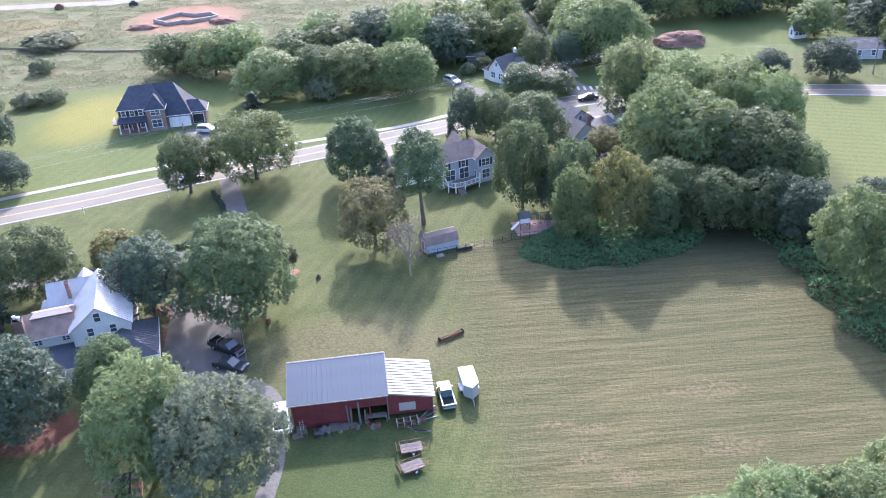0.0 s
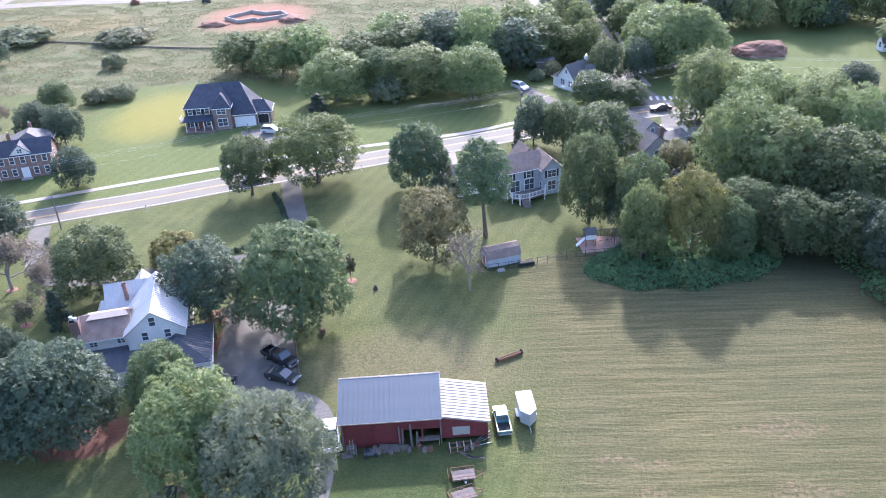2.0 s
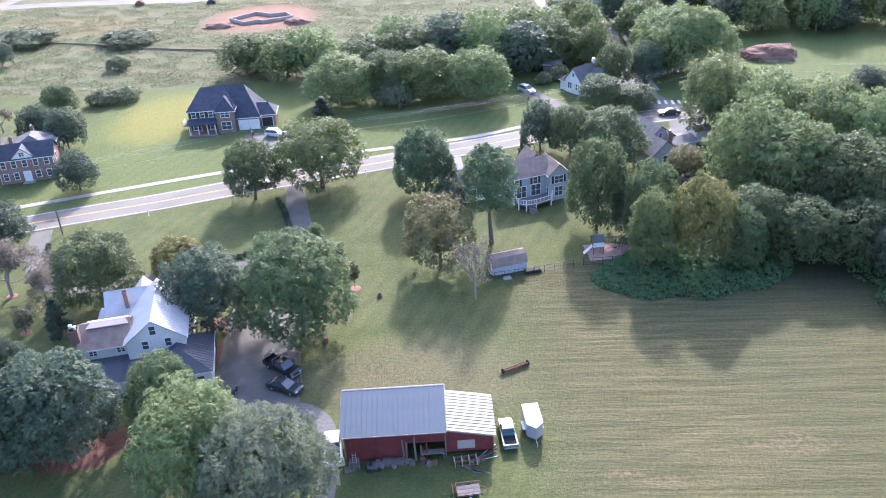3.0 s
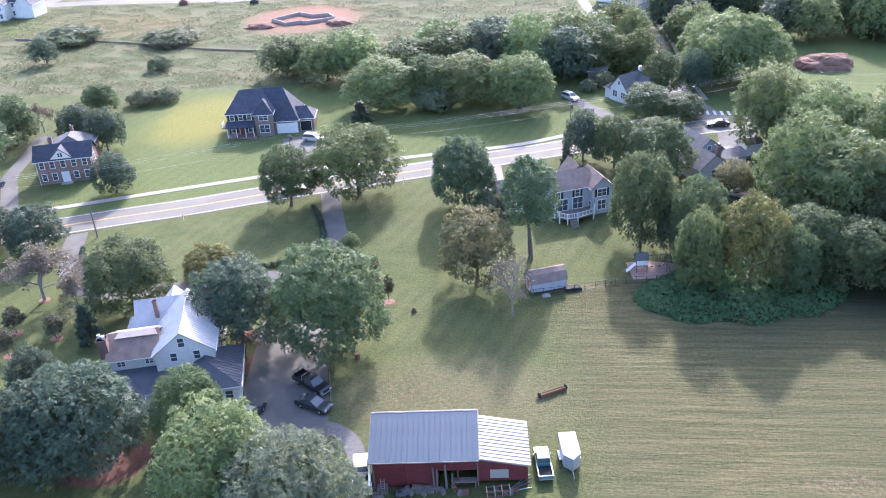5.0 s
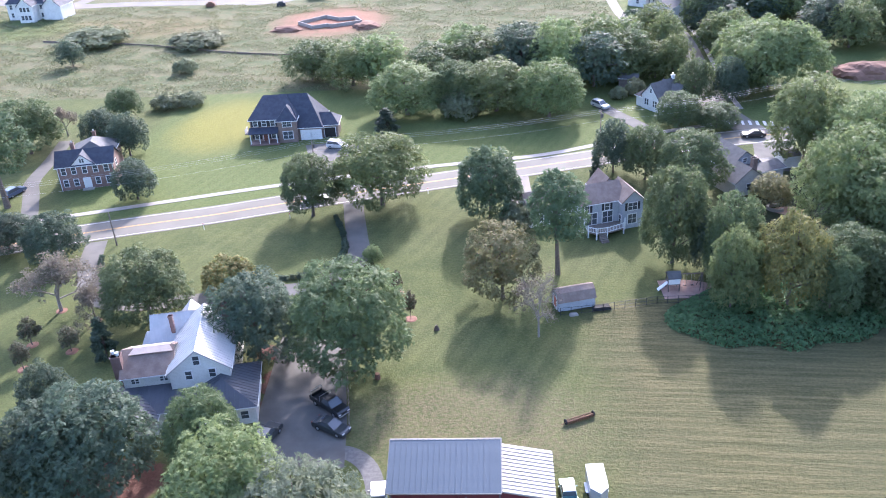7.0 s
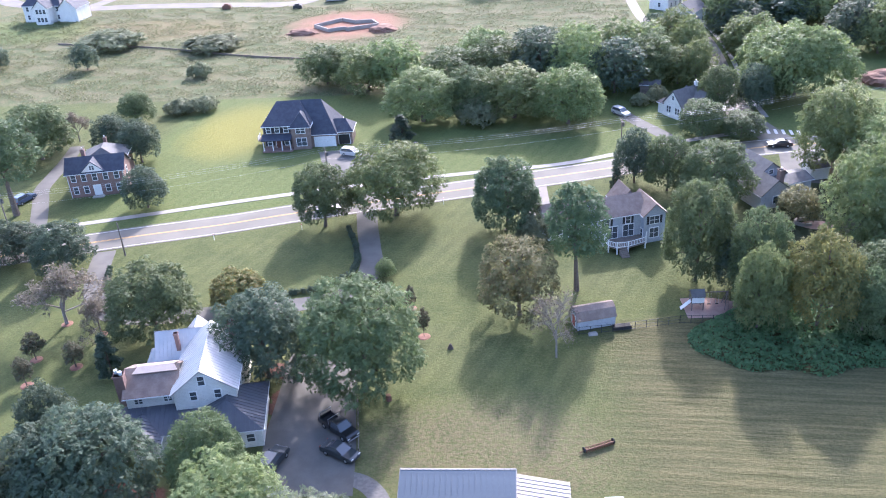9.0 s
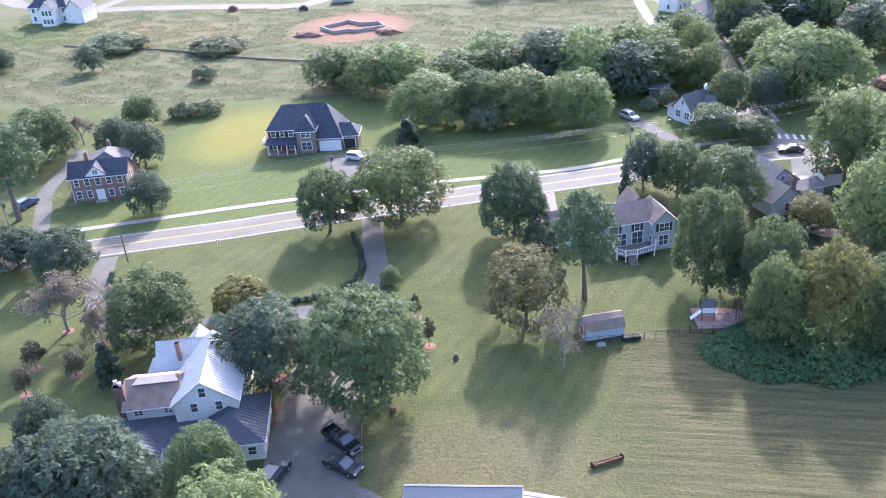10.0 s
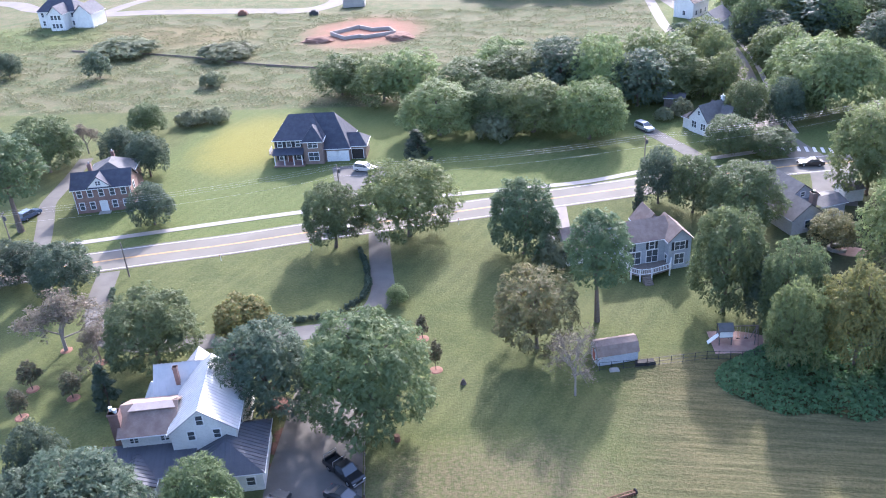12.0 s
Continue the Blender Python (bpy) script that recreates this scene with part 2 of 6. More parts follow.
    str_ = math_(nt, 'ADD', math_(nt, 'MULTIPLY', w1, 0.045), math_(nt, 'MULTIPLY', w2, 0.02))
    st = nt.nodes.new("ShaderNodeMapping")
    st.inputs["Rotation"].default_value = (0, 0, radians(-7.1))
    st.inputs["Scale"].default_value = (0.05, 1.0, 1)
    nt.links.new(geo.outputs["Position"], st.inputs[0])
    streak = noise_fac(nt, 1.3, 5, 0.7, st.outputs[0])
    st2 = nt.nodes.new("ShaderNodeMapping")
    st2.inputs["Rotation"].default_value = (0, 0, radians(-7.1))
    st2.inputs["Scale"].default_value = (0.35, 3.2, 1)
    nt.links.new(geo.outputs["Position"], st2.inputs[0])
    streak2 = noise_fac(nt, 1.0, 4, 0.75, st2.outputs[0])
    sf = math_(nt, 'ADD', math_(nt, 'ADD', str_, math_(nt, 'MULTIPLY', streak, 1.6)), math_(nt, 'MULTIPLY', n2, 0.5))
    sf = math_(nt, 'ADD', sf, math_(nt, 'MULTIPLY', math_(nt, 'SUBTRACT', streak2, 0.5), 0.45))
    hay = mixc(nt, val(nt, sf, 0.8, 1.35), (0.084, 0.082, 0.033), (0.158, 0.142, 0.066))
    hay = mixc(nt, math_(nt, 'MULTIPLY', val(nt, n0, 0.4, 0.6), 0.4), hay, (0.09, 0.094, 0.045))
    fm = math_(nt, 'MULTIPLY', val(nt, math_(nt, 'ADD', lin(1, 0.06, -9.5), math_(nt, 'MULTIPLY', math_(nt, 'SUBTRACT', n2, 0.5), 9.0)), -6, 6), val(nt, lin(0.2, -1, 122.0), -1.5, 1.5))
    c = mixc(nt, fm, lawn, hay)
    for cx, cy, rx, ry in ((16.1, 76.2, 2.6, 0.8), (15.4, 71.1, 2.4, 1.2), (18.6, 68.1, 1.6, 1.6), (12.5, 76.8, 2.4, 1.0), (31.8, 71.5, 4.0, 1.6), (31.8, 81.7, 5.0, 1.5)):
        c = mixc(nt, math_(nt, 'MULTIPLY', math_(nt, 'MULTIPLY', disc(cx, cy, rx, ry, 0.9), val(nt, n2, 0.42, 0.62)), 0.7), c, (0.21, 0.155, 0.1))
    # field beyond the wood
    rows = math_(nt, 'SINE', math_(nt, 'MULTIPLY', lin(0.35, 0.94, 0, X, Y), 2 * math.pi / 2.2))
    rf = mixc(nt, val(nt, math_(nt, 'ADD', math_(nt, 'MULTIPLY', rows, 0.1), n2), 0.2, 0.9), (0.105, 0.128, 0.038), (0.165, 0.172, 0.06))
    c = mixc(nt, math_(nt, 'MULTIPLY', val(nt, X, 62, 66), val(nt, Y, 184, 181)), c, rf)
    # wood floor: ground mixed darker across the near wood
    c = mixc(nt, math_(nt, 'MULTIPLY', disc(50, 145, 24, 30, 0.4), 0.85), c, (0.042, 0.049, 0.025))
    # meadow
    mead = mixc(nt, val(nt, n1, 0.35, 0.65), (0.1, 0.125, 0.05), (0.172, 0.155, 0.08))
    mead = mixc(nt, math_(nt, 'MULTIPLY', val(nt, n2, 0.42, 0.62), 0.7), mead, (0.075, 0.09, 0.04))
    band = math_(nt, 'SINE', math_(nt, 'MULTIPLY', lin(0.22, 1, 0), 2 * math.pi / 21.0))
    mead = mixc(nt, math_(nt, 'MULTIPLY', val(nt, band, 0, 1), 0.3), mead, (0.19, 0.16, 0.095))
    mead = mixc(nt, math_(nt, 'MULTIPLY', disc(-150, 292, 36, 14, 0.5), 0.6), mead, (0.2, 0.155, 0.075))
    mead = mixc(nt, math_(nt, 'MULTIPLY', disc(-204, 292, 34, 17, 0.4), 0.8), mead, mixc(nt, n2, (0.092, 0.128, 0.034), (0.132, 0.158, 0.05)))
    mm = math_(nt, 'MULTIPLY', val(nt, lin(-0.07, 1, -226.5, X, Y), -0.6, 0.6), val(nt, X, 20, 10))
    c = mixc(nt, mm, c, mead)
    # bare red soil of the building plot
    c = mixc(nt, math_(nt, 'MULTIPLY', disc(-79, 295, 17.5, 18, 0.95), val(nt, n1, 0.3, 0.5, 0.55, 0.95)), c, mixc(nt, val(nt, n2, 0.3, 0.7), (0.22, 0.095, 0.06), (0.33, 0.175, 0.12)))
    c = mixc(nt, math_(nt, 'MULTIPLY', disc(68, 231, 8, 6, 0.5), 0.7), c, mixc(nt, n2, (0.17, 0.11, 0.08), (0.25, 0.17, 0.125)))
    # mulch beds under the trees
    for cx, cy, rx, ry in ((-52.5, 82, 6.5, 4.2), (-41, 108, 2.6, 2.2), (-38.6, 102, 1.3, 5.0)):
        c = mixc(nt, disc(cx, cy, rx, ry, 0.2), c, mixc(nt, n3, (0.109, 0.057, 0.041), (0.185, 0.098, 0.074)))
    hs = nt.nodes.new("ShaderNodeHueSaturation")
    nt.links.new(c, hs.inputs["Color"])
    nt.links.new(val(nt, n4, 0.3, 0.7, 0.6, 1.02), hs.inputs["Value"])
    nt.links.new(hs.outputs[0], b.inputs["Base Color"])
    h = math_(nt, 'ADD', math_(nt, 'MULTIPLY', n2, 0.6), math_(nt, 'MULTIPLY', n3, 0.4))
    h = math_(nt, 'ADD', h, math_(nt, 'MULTIPLY', math_(nt, 'MULTIPLY', math_(nt, 'ADD', streak, streak2), 0.6), fm))
    bump(nt, b, h, 0.7, 0.35)
    return m


GROUND = ground_material()

# ---- mesh helpers ----


def mesh_of(name, bm, material):
    me = bpy.data.meshes.new(name)
    bmesh.ops.recalc_face_normals(bm, faces=bm.faces[:])
    bm.to_mesh(me)
    bm.free()
    me.materials.append(material)
    return me


def part(name, bm, material, parent=None, label="", m=None):
    """A bmesh, or a ready mesh, as one object under a thing or a part."""
    me = bm if isinstance(bm, bpy.types.Mesh) else mesh_of(name, bm, material)
    ob = new(name, me)
    if parent is not None:
        ob.parent = parent
    if m is not None:
        ob.matrix_basis = m
    if label:
        tagged(ob, label)
    return ob


def thing(name, label, category, m, group="", kind=""):
    ob = new(name)
    ob.empty_display_size = 0.3
    ob.matrix_basis = m
    return tagged(ob, label, category, group, kind)


def quad_box(bm, x0, x1, y0, y1, z0, z1, top=1.0):
    cx, cy = (x0 + x1) / 2, (y0 + y1) / 2
    lo = [bm.verts.new((x, y, z0)) for x, y in ((x0, y0), (x1, y0), (x1, y1), (x0, y1))]
    hi = [bm.verts.new((cx + (x - cx) * top, cy + (y - cy) * top, z1)) for x, y in ((x0, y0), (x1, y0), (x1, y1), (x0, y1))]
    bm.faces.new(lo[::-1])
    bm.faces.new(hi)
    for i in range(4):
        bm.faces.new((lo[i], lo[(i + 1) % 4], hi[(i + 1) % 4], hi[i]))
    return bm


def box(x0, x1, y0, y1, z0, z1, top=1.0, bevel=0.0):
    bm = quad_box(bmesh.new(), x0, x1, y0, y1, z0, z1, top)
    if bevel:
        bmesh.ops.bevel(bm, geom=bm.edges[:], offset=bevel, segments=2, affect='EDGES')
    return bm


def tube(bm, a, b, ra, rb, n=6):
    a, b = Vector(a), Vector(b)
    d = (b - a).normalized()
    s = d.orthogonal().normalized()
    t = d.cross(s)
    ring = []
    for p, r in ((a, ra), (b, rb)):
        ring.append([bm.verts.new(p + (s * math.cos(2 * math.pi * i / n) + t * math.sin(2 * math.pi * i / n)) * r) for i in range(n)])
    for i in range(n):
        bm.faces.new((ring[0][i], ring[0][(i + 1) % n], ring[1][(i + 1) % n], ring[1][i]))
    bm.faces.new(ring[1])
    bm.faces.new(ring[0][::-1])
    return bm


def slab(bm, pts, thick):
    """A flat slab under the polygon pts, thick along its normal."""
    pts = [Vector(p) for p in pts]
    n = (pts[1] - pts[0]).cross(pts[2] - pts[0]).normalized()
    if n.z < 0:
        pts.reverse()
        n = -n
    up = [bm.verts.new(p) for p in pts]
    dn = [bm.verts.new(p - n * thick) for p in pts]
    bm.faces.new(up)
    bm.faces.new(dn[::-1])
    for i in range(len(pts)):
        j = (i + 1) % len(pts)
        bm.faces.new((up[j], up[i], dn[i], dn[j]))
    return bm


def strip(pts, width, z, thick=0.0):
    """A ribbon along a smooth line of points."""
    P = [Vector((*p, 0)) for p in pts]
    fine = []
    for i in range(len(P) - 1):
        p0, p1, p2, p3 = P[max(i - 1, 0)], P[i], P[i + 1], P[min(i + 2, len(P) - 1)]
        for k in range(8):
            t = k / 8
            fine.append(0.5 * ((2 * p1) + (p2 - p0) * t + (2 * p0 - 5 * p1 + 4 * p2 - p3) * t * t + (3 * p1 - p0 - 3 * p2 + p3) * t ** 3))
    fine.append(P[-1])
    bm = bmesh.new()
    rows = []
    for i, p in enumerate(fine):
        d = (fine[min(i + 1, len(fine) - 1)] - fine[max(i - 1, 0)]).normalized()
        s = Vector((-d.y, d.x, 0)) * width / 2
        rows.append([bm.verts.new((p + s * k) + Vector((0, 0, zz))) for k, zz in ((1, 0), (1, z), (-1, z), (-1, 0))])
    for a, b in zip(rows, rows[1:]):
        for i in range(3):
            bm.faces.new((a[i], a[i + 1], b[i + 1], b[i]))
    return bm


def offset_line(pts, d):
    out = []
    for i, p in enumerate(pts):
        a, b = Vector(pts[max(i - 1, 0)]), Vector(pts[min(i + 1, len(pts) - 1)])
        t = (b - a).normalized()
        out.append((p[0] - t.y * d, p[1] + t.x * d))
    return out


# ---- ground, road, pavements ----
bm = bmesh.new()
bmesh.ops.create_grid(bm, x_segments=40, y_segments=40, size=2500)
bmesh.ops.translate(bm, verts=bm.verts[:], vec=(0, 1500, 0))
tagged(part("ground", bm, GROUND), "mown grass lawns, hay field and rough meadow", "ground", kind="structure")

ROAD = [(-420, 20), (-230, 89), (-130, 126), (-85, 143.5), (-66, 150.3), (-52, 156), (-24, 166.5), (0, 175.5), (22, 184), (42, 189.5), (62, 190), (83, 186.2), (104, 181.5), (160, 168), (400, 110)]
tagged(part("road", strip(ROAD, 8.0, 0.04), ASPHALT), "two-lane grey asphalt road with shoulders", "road", kind="structure")
for off, m_, w, lab in ((3.45, WHITELINE, 0.16, "white edge line"), (-3.45, WHITELINE, 0.16, "white edge line"), (0.14, YELLOWLINE, 0.14, "yellow centre line"), (-0.14, YELLOWLINE, 0.14, "yellow centre line")):
    tagged(part("road_marking", strip(offset_line(ROAD, off), w, 0.05), m_), lab + " painted on the road", "road marking", kind="structure")
tagged(part("pavement", strip([(-240, 95), (-130, 135.5), (-92.5, 149.9), (-56, 163.9), (-29.9, 172.3), (-7.3, 178.3), (5, 184), (18.3, 190.8), (30, 195.5)], 1.5, 0.06), CONCRETE), "pale concrete pavement along the road verge", "pavement", kind="structure")
SIDE = [(38, 191), (33, 205), (31, 222), (31.5, 240), (31, 262), (28.5, 285), (24, 310), (14, 345), (0, 390)]
tagged(part("side_road", strip(SIDE, 6.5, 0.035), ASPHALT), "sunlit grey side road at the junction", "road", kind="structure")
tagged(part("side_pavement", strip([(37.6, 205), (36.2, 222), (36.5, 240), (36, 262), (33.5, 285), (29, 310)], 1.2, 0.05), CONCRETE), "pale concrete pavement beside the side road", "pavement", kind="structure")
tagged(part("lane", strip([(19.5, 262), (18, 280), (15, 298), (12, 330), (8, 370)], 3.2, 0.03), TANDRIVE), "pale sunlit far lane", "road", kind="structure")
for k in range(7):
    tagged(part("road_marking", box(33.2 + k * 1.5, 33.8 + k * 1.5, 195.6 - k * 0.2, 198.2 - k * 0.2, 0.03, 0.055), WHITELINE), "white crossing bar painted on the junction", "road marking", kind="structure")
LOOP = [(-40.3, 156.5), (-38.6, 150), (-36.6, 143), (-34.9, 136.5), (-35.5, 130.5), (-39.5, 126.2), (-46.5, 123.8), (-56, 121.5), (-66, 119.6), (-72.5, 120.5), (-76.5, 124.5), (-80, 131), (-83, 139.5)]
tagged(part("driveway", strip(LOOP, 3.7, 0.03), DRIVE), "curved worn asphalt loop driveway", "driveway", kind="structure")
bm = bmesh.new()
slab(bm, [(x, y, 0.035) for x, y in ((-40.6, 112), (-31.0, 112.5), (-29.8, 105.5), (-27.0, 94), (-25.6, 86.5), (-36.5, 85.5), (-38.6, 95))], 0.05)
tagged(part("parking_area", bm, DRIVE), "grey asphalt parking area beside the house", "driveway", kind="structure")
bm = bmesh.new()
slab(bm, [(x, y, 0.03) for x, y in ((-57.3, 184.6), (-50, 186.5), (-44.7, 184.6), (-44.0, 181.5), (-47.0, 177), (-49, 168), (-50, 160.5), (-54, 159), (-53.3, 170), (-54, 176))], 0.05)
tagged(part("driveway", bm, DRIVE), "dark asphalt driveway before the garage", "driveway", kind="structure")
tagged(part("driveway", strip([(7, 208), (9.5, 203.5), (13, 198), (16, 193), (18, 187)], 3.4, 0.03), DRIVE), "grey gravel driveway", "driveway", kind="structure")
tagged(part("driveway", strip([(-99.5, 141), (-101, 147.5), (-106, 157), (-110, 164), (-111.5, 170), (-113, 178), (-115.5, 188)], 3.2, 0.03), DRIVE), "pale worn driveway beside the brick house", "driveway", kind="structure")
tagged(part("driveway", strip([(-10.5, 170), (-9.5, 162), (-8.6, 156), (-7.2, 150.5)], 4.2, 0.03), TANDRIVE), "pale concrete driveway up to the garage", "driveway", kind="structure")
tagged(part("driveway", strip([(40.5, 187), (39.5, 178), (38.0, 171)], 7.5, 0.03), DRIVE), "brown grey driveway beside the ranch house", "driveway", kind="structure")
tagged(part("gravel_track", strip([(-30, 88.5), (-26.0, 89.0), (-23, 87.0), (-21.2, 83), (-20.6, 78), (-20.3, 73), (-21, 66)], 2.2, 0.025), GRAVEL), "pale gravel track beside the barn", "track", kind="structure")
tagged(part("far_road", strip([(-340, 350), (-255, 352), (-225, 338), (-195, 328), (-170, 329), (-140, 328), (-112, 326), (-103, 332), (-101, 345), (-104, 380)], 7.5, 0.03), NEWROAD), "pale new road through the building plots", "road", kind="structure")
tagged(part("far_road", strip([(-190, 331), (-187, 345), (-180, 356), (-165, 362)], 6.0, 0.035), NEWROAD), "pale new road branch", "road", kind="structure")
tagged(part("house_path", strip([(-52, 121.5), (-49.5, 116), (-49.5, 112)], 3.2, 0.03), BRICKPAVE), "pinkish brick paved path before the house", "path", kind="structure")
tagged(part("mulch_bed", strip([(13.2, 126.8), (17, 127.2), (20.5, 126.2)], 5.2, 0.04), BRICKPAVE), "reddish mulch play area beside the fence", "play area", kind="structure")

# ---- houses ----


def wing(parent, x0, x1, y0, y1, eave, ridge, axis, walls, roofm, hip=0.0, over=0.35, z0=0.0, ribs=0.0, ribm=None, label="", low=None):
    """A block of walls with its roof. axis: the way the ridge runs; hip: how far the ridge ends step in; low: shed roof, the eave at y1."""
    bm = bmesh.new()
    cx, cy = (x0 + x1) / 2, (y0 + y1) / 2
    if low is not None:
        prof = [((x0, y0), eave), ((x1, y0), eave), ((x1, y1), low), ((x0, y1), low)]
        lo = [bm.verts.new((*p, z0)) for p, z in prof]
        hi = [bm.verts.new((*p, z - 0.05)) for p, z in prof]
        bm.faces.new(lo[::-1]), bm.faces.new(hi)
        for i in range(4):
            bm.faces.new((lo[i], lo[(i + 1) % 4], hi[(i + 1) % 4], hi[i]))
        part("wall", bm, walls, parent)
        k = (low - eave) / (y1 - y0)
        bm = bmesh.new()
        faces = [[(x0 - over, y0 - over, eave - k * over + 0.08), (x1 + over, y0 - over, eave - k * over + 0.08), (x1 + over, y1 + over, low + k * over + 0.08), (x0 - over, y1 + over, low + k * over + 0.08)]]
    else:
        quad_box(bm, x0, x1, y0, y1, z0, eave)
        if not hip:
            if axis == 'x':
                e = [(x, [(y0, eave), (y1, eave), (cy, ridge)]) for x in (x0, x1)]
                v = [[bm.verts.new((x, y, z)) for y, z in pr] for x, pr in e]
            else:
                e = [(y, [(x0, eave), (x1, eave), (cx, ridge)]) for y in (y0, y1)]
                v = [[bm.verts.new((x, y, z)) for x, z in pr] for y, pr in e]
            bm.faces.new(v[0]), bm.faces.new(v[1][::-1])
            for i, j in ((0, 2), (2, 1)):
                bm.faces.new((v[0][i], v[0][j], v[1][j], v[1][i]))
        part("wall", bm, walls, parent)
        up = 0.1
        if axis == 'x':
            k = (ridge - eave) / (cy - y0)
            ez = eave - k * over + up
            r0, r1 = (x0 + hip if hip else x0 - over), (x1 - hip if hip else x1 + over)
            A, B, C, D = (x0 - over, y0 - over, ez), (x1 + over, y0 - over, ez), (x1 + over, y1 + over, ez), (x0 - over, y1 + over, ez)
            R0, R1 = (r0, cy, ridge + up), (r1, cy, ridge + up)
            faces = [[A, B, R1, R0], [C, D, R0, R1]] + ([[B, C, R1], [D, A, R0]] if hip else [])
        else:
            k = (ridge - eave) / (cx - x0)
            ez = eave - k * over + up
            r0, r1 = (y0 + hip if hip else y0 - over), (y1 - hip if hip else y1 + over)
            A, B, C, D = (x0 - over, y0 - over, ez), (x1 + over, y0 - over, ez), (x1 + over, y1 + over, ez), (x0 - over, y1 + over, ez)
            R0, R1 = (cx, r0, ridge + up), (cx, r1, ridge + up)
            faces = [[D, A, R0, R1], [B, C, R1, R0]] + ([[A, B, R0], [C, D, R1]] if hip else [])
        bm = bmesh.new()
    for f in faces:
        slab(bm, f, 0.14)
    roof = part("roof", bm, roofm, parent, label)
    # eave boards and gutters
    if low is None:
        edges = [(A, B), (D, C), (A, D), (B, C)] if hip else ([(A, B), (D, C)] if axis == 'x' else [(A, D), (B, C)])
    else:
        edges = [(faces[0][0], faces[0][1])]
    for a, b in edges:
        part("gutter", tube(bmesh.new(), (a[0], a[1], a[2] - 0.1), (b[0], b[1], b[2] - 0.1), 0.08, 0.08, 5), WHITE, parent)
    if ribs:
        bm = bmesh.new()
        for f in faces:
            a, b, c = Vector(f[0]), Vector(f[1]), Vector(f[2])
            d = Vector(f[3]) if len(f) == 4 else c
            n = max(2, int((b - a).length / ribs))
            for i in range(n + 1):
                t = i / n
                p = a.lerp(b, t)
                q = (d.lerp(c, t)) if len(f) == 4 else c
                if len(f) == 4 and hip:
                    u = (b - a).normalized()
                    s = (p - a).dot(u)
                    lo_, hi_ = (d - a).dot(u), (c - a).dot(u)
                    q = d + u * (s - lo_) if lo_ <= s <= hi_ else None
                    if q is None:
                        fr = s / lo_ if s < lo_ else ((b - a).length - s) / ((b - a).length - hi_)
                        base = a + u * s
                        q = base + ((d - a) - u * lo_) * fr
                elif len(f) == 3:
                    u = (b - a).normalized()
                    s, mid, L = (p - a).dot(u), (c - a).dot(u), (b - a).length
                    fr = s / mid if s < mid else (L - s) / (L - mid)
                    q = p + ((c - a) - u * mid) * fr
                if (q - p).length > 0.2:
                    tube(bm, p + Vector((0, 0, 0.02)), q + Vector((0, 0, 0.02)), 0.045, 0.045, 4)
        part("seam", bm, ribm or roofm, roof)
    return roof


WINDOWS = {}


def window(parent, x, y, z, w, h, turn=0.0, shutters=False, arch=False, kind="window", panel=None):
    """A framed window in a wall; turn: 0 faces -y, 90 faces +x."""
    key = (w, h, kind, panel.name if panel else "")
    if key not in WINDOWS:
        bm = bmesh.new()
        f = 0.11
        ring = []
        for y_ in (-0.09, 0.02):
            for e, g_ in ((f, f), (0.0, 0.0)):
                ring.append([bm.verts.new(p) for p in ((-w / 2 - e, y_, -g_), (w / 2 + e, y_, -g_), (w / 2 + e, y_, h + g_), (-w / 2 - e, y_, h + g_))])
        for p, q in ((0, 1), (3, 2), (2, 0), (1, 3)):
            for i in range(4):
                j = (i + 1) % 4
                bm.faces.new((ring[p][i], ring[p][j], ring[q][j], ring[q][i]))
        fr = mesh_of(kind, bm, WHITE)
        bm = bmesh.new()
        if kind == "garage_door":
            for i in range(4):
                quad_box(bm, -w / 2, w / 2, -0.05 - 0.008 * (i % 2), 0.01, h * i / 4, h * (i + 1) / 4 - 0.03)
        else:
            quad_box(bm, -w / 2, w / 2, -0.045, 0.01, 0, h)
        bars = []
        if kind == "window":
            bars.append(mesh_of("meeting_rail", box(-w / 2, w / 2, -0.07, 0.0, h / 2 - 0.03, h / 2 + 0.03), WHITE))
            if w > 1.1:
                bars.append(mesh_of("mullion", box(-0.04, 0.04, -0.073, 0.0, 0, h), WHITE))
        WINDOWS[key] = fr, mesh_of("pane", bm, panel or GLASS), bars
    fr, pa, bars = WINDOWS[key]
    ob = part(kind, fr, None, parent, m=pose(x, y, z, 0, 0, turn))
    part("pane" if not panel else "panel", pa, None, ob)
    for me in bars:
        part(me.name.split(".")[0], me, None, ob)
    if shutters:
        for s in (-1, 1):
            bm = box(s * (w / 2 + 0.33) - 0.2, s * (w / 2 + 0.33) + 0.2, -0.06, 0.01, -0.05, h + 0.05)
            part("shutter", bm, SHUTTER, ob)
    return ob


def chimney(parent, x, y, z0, z1, w, m_, cap=True):
    bm = box(x - w / 2, x + w / 2, y - w / 2, y + w / 2, z0, z1)
    quad_box(bm, x - w / 2 - 0.06, x + w / 2 + 0.06, y - w / 2 - 0.06, y + w / 2 + 0.06, z1 - 0.25, z1)
    ch = part("chimney", bm, m_, parent, "brick chimney")
    if cap:
        part("flue", tube(bmesh.new(), (x, y, z1 - 0.02), (x, y, z1 + 0.35), 0.16, 0.16, 8), STEEL, ch, "metal flue")
    return ch


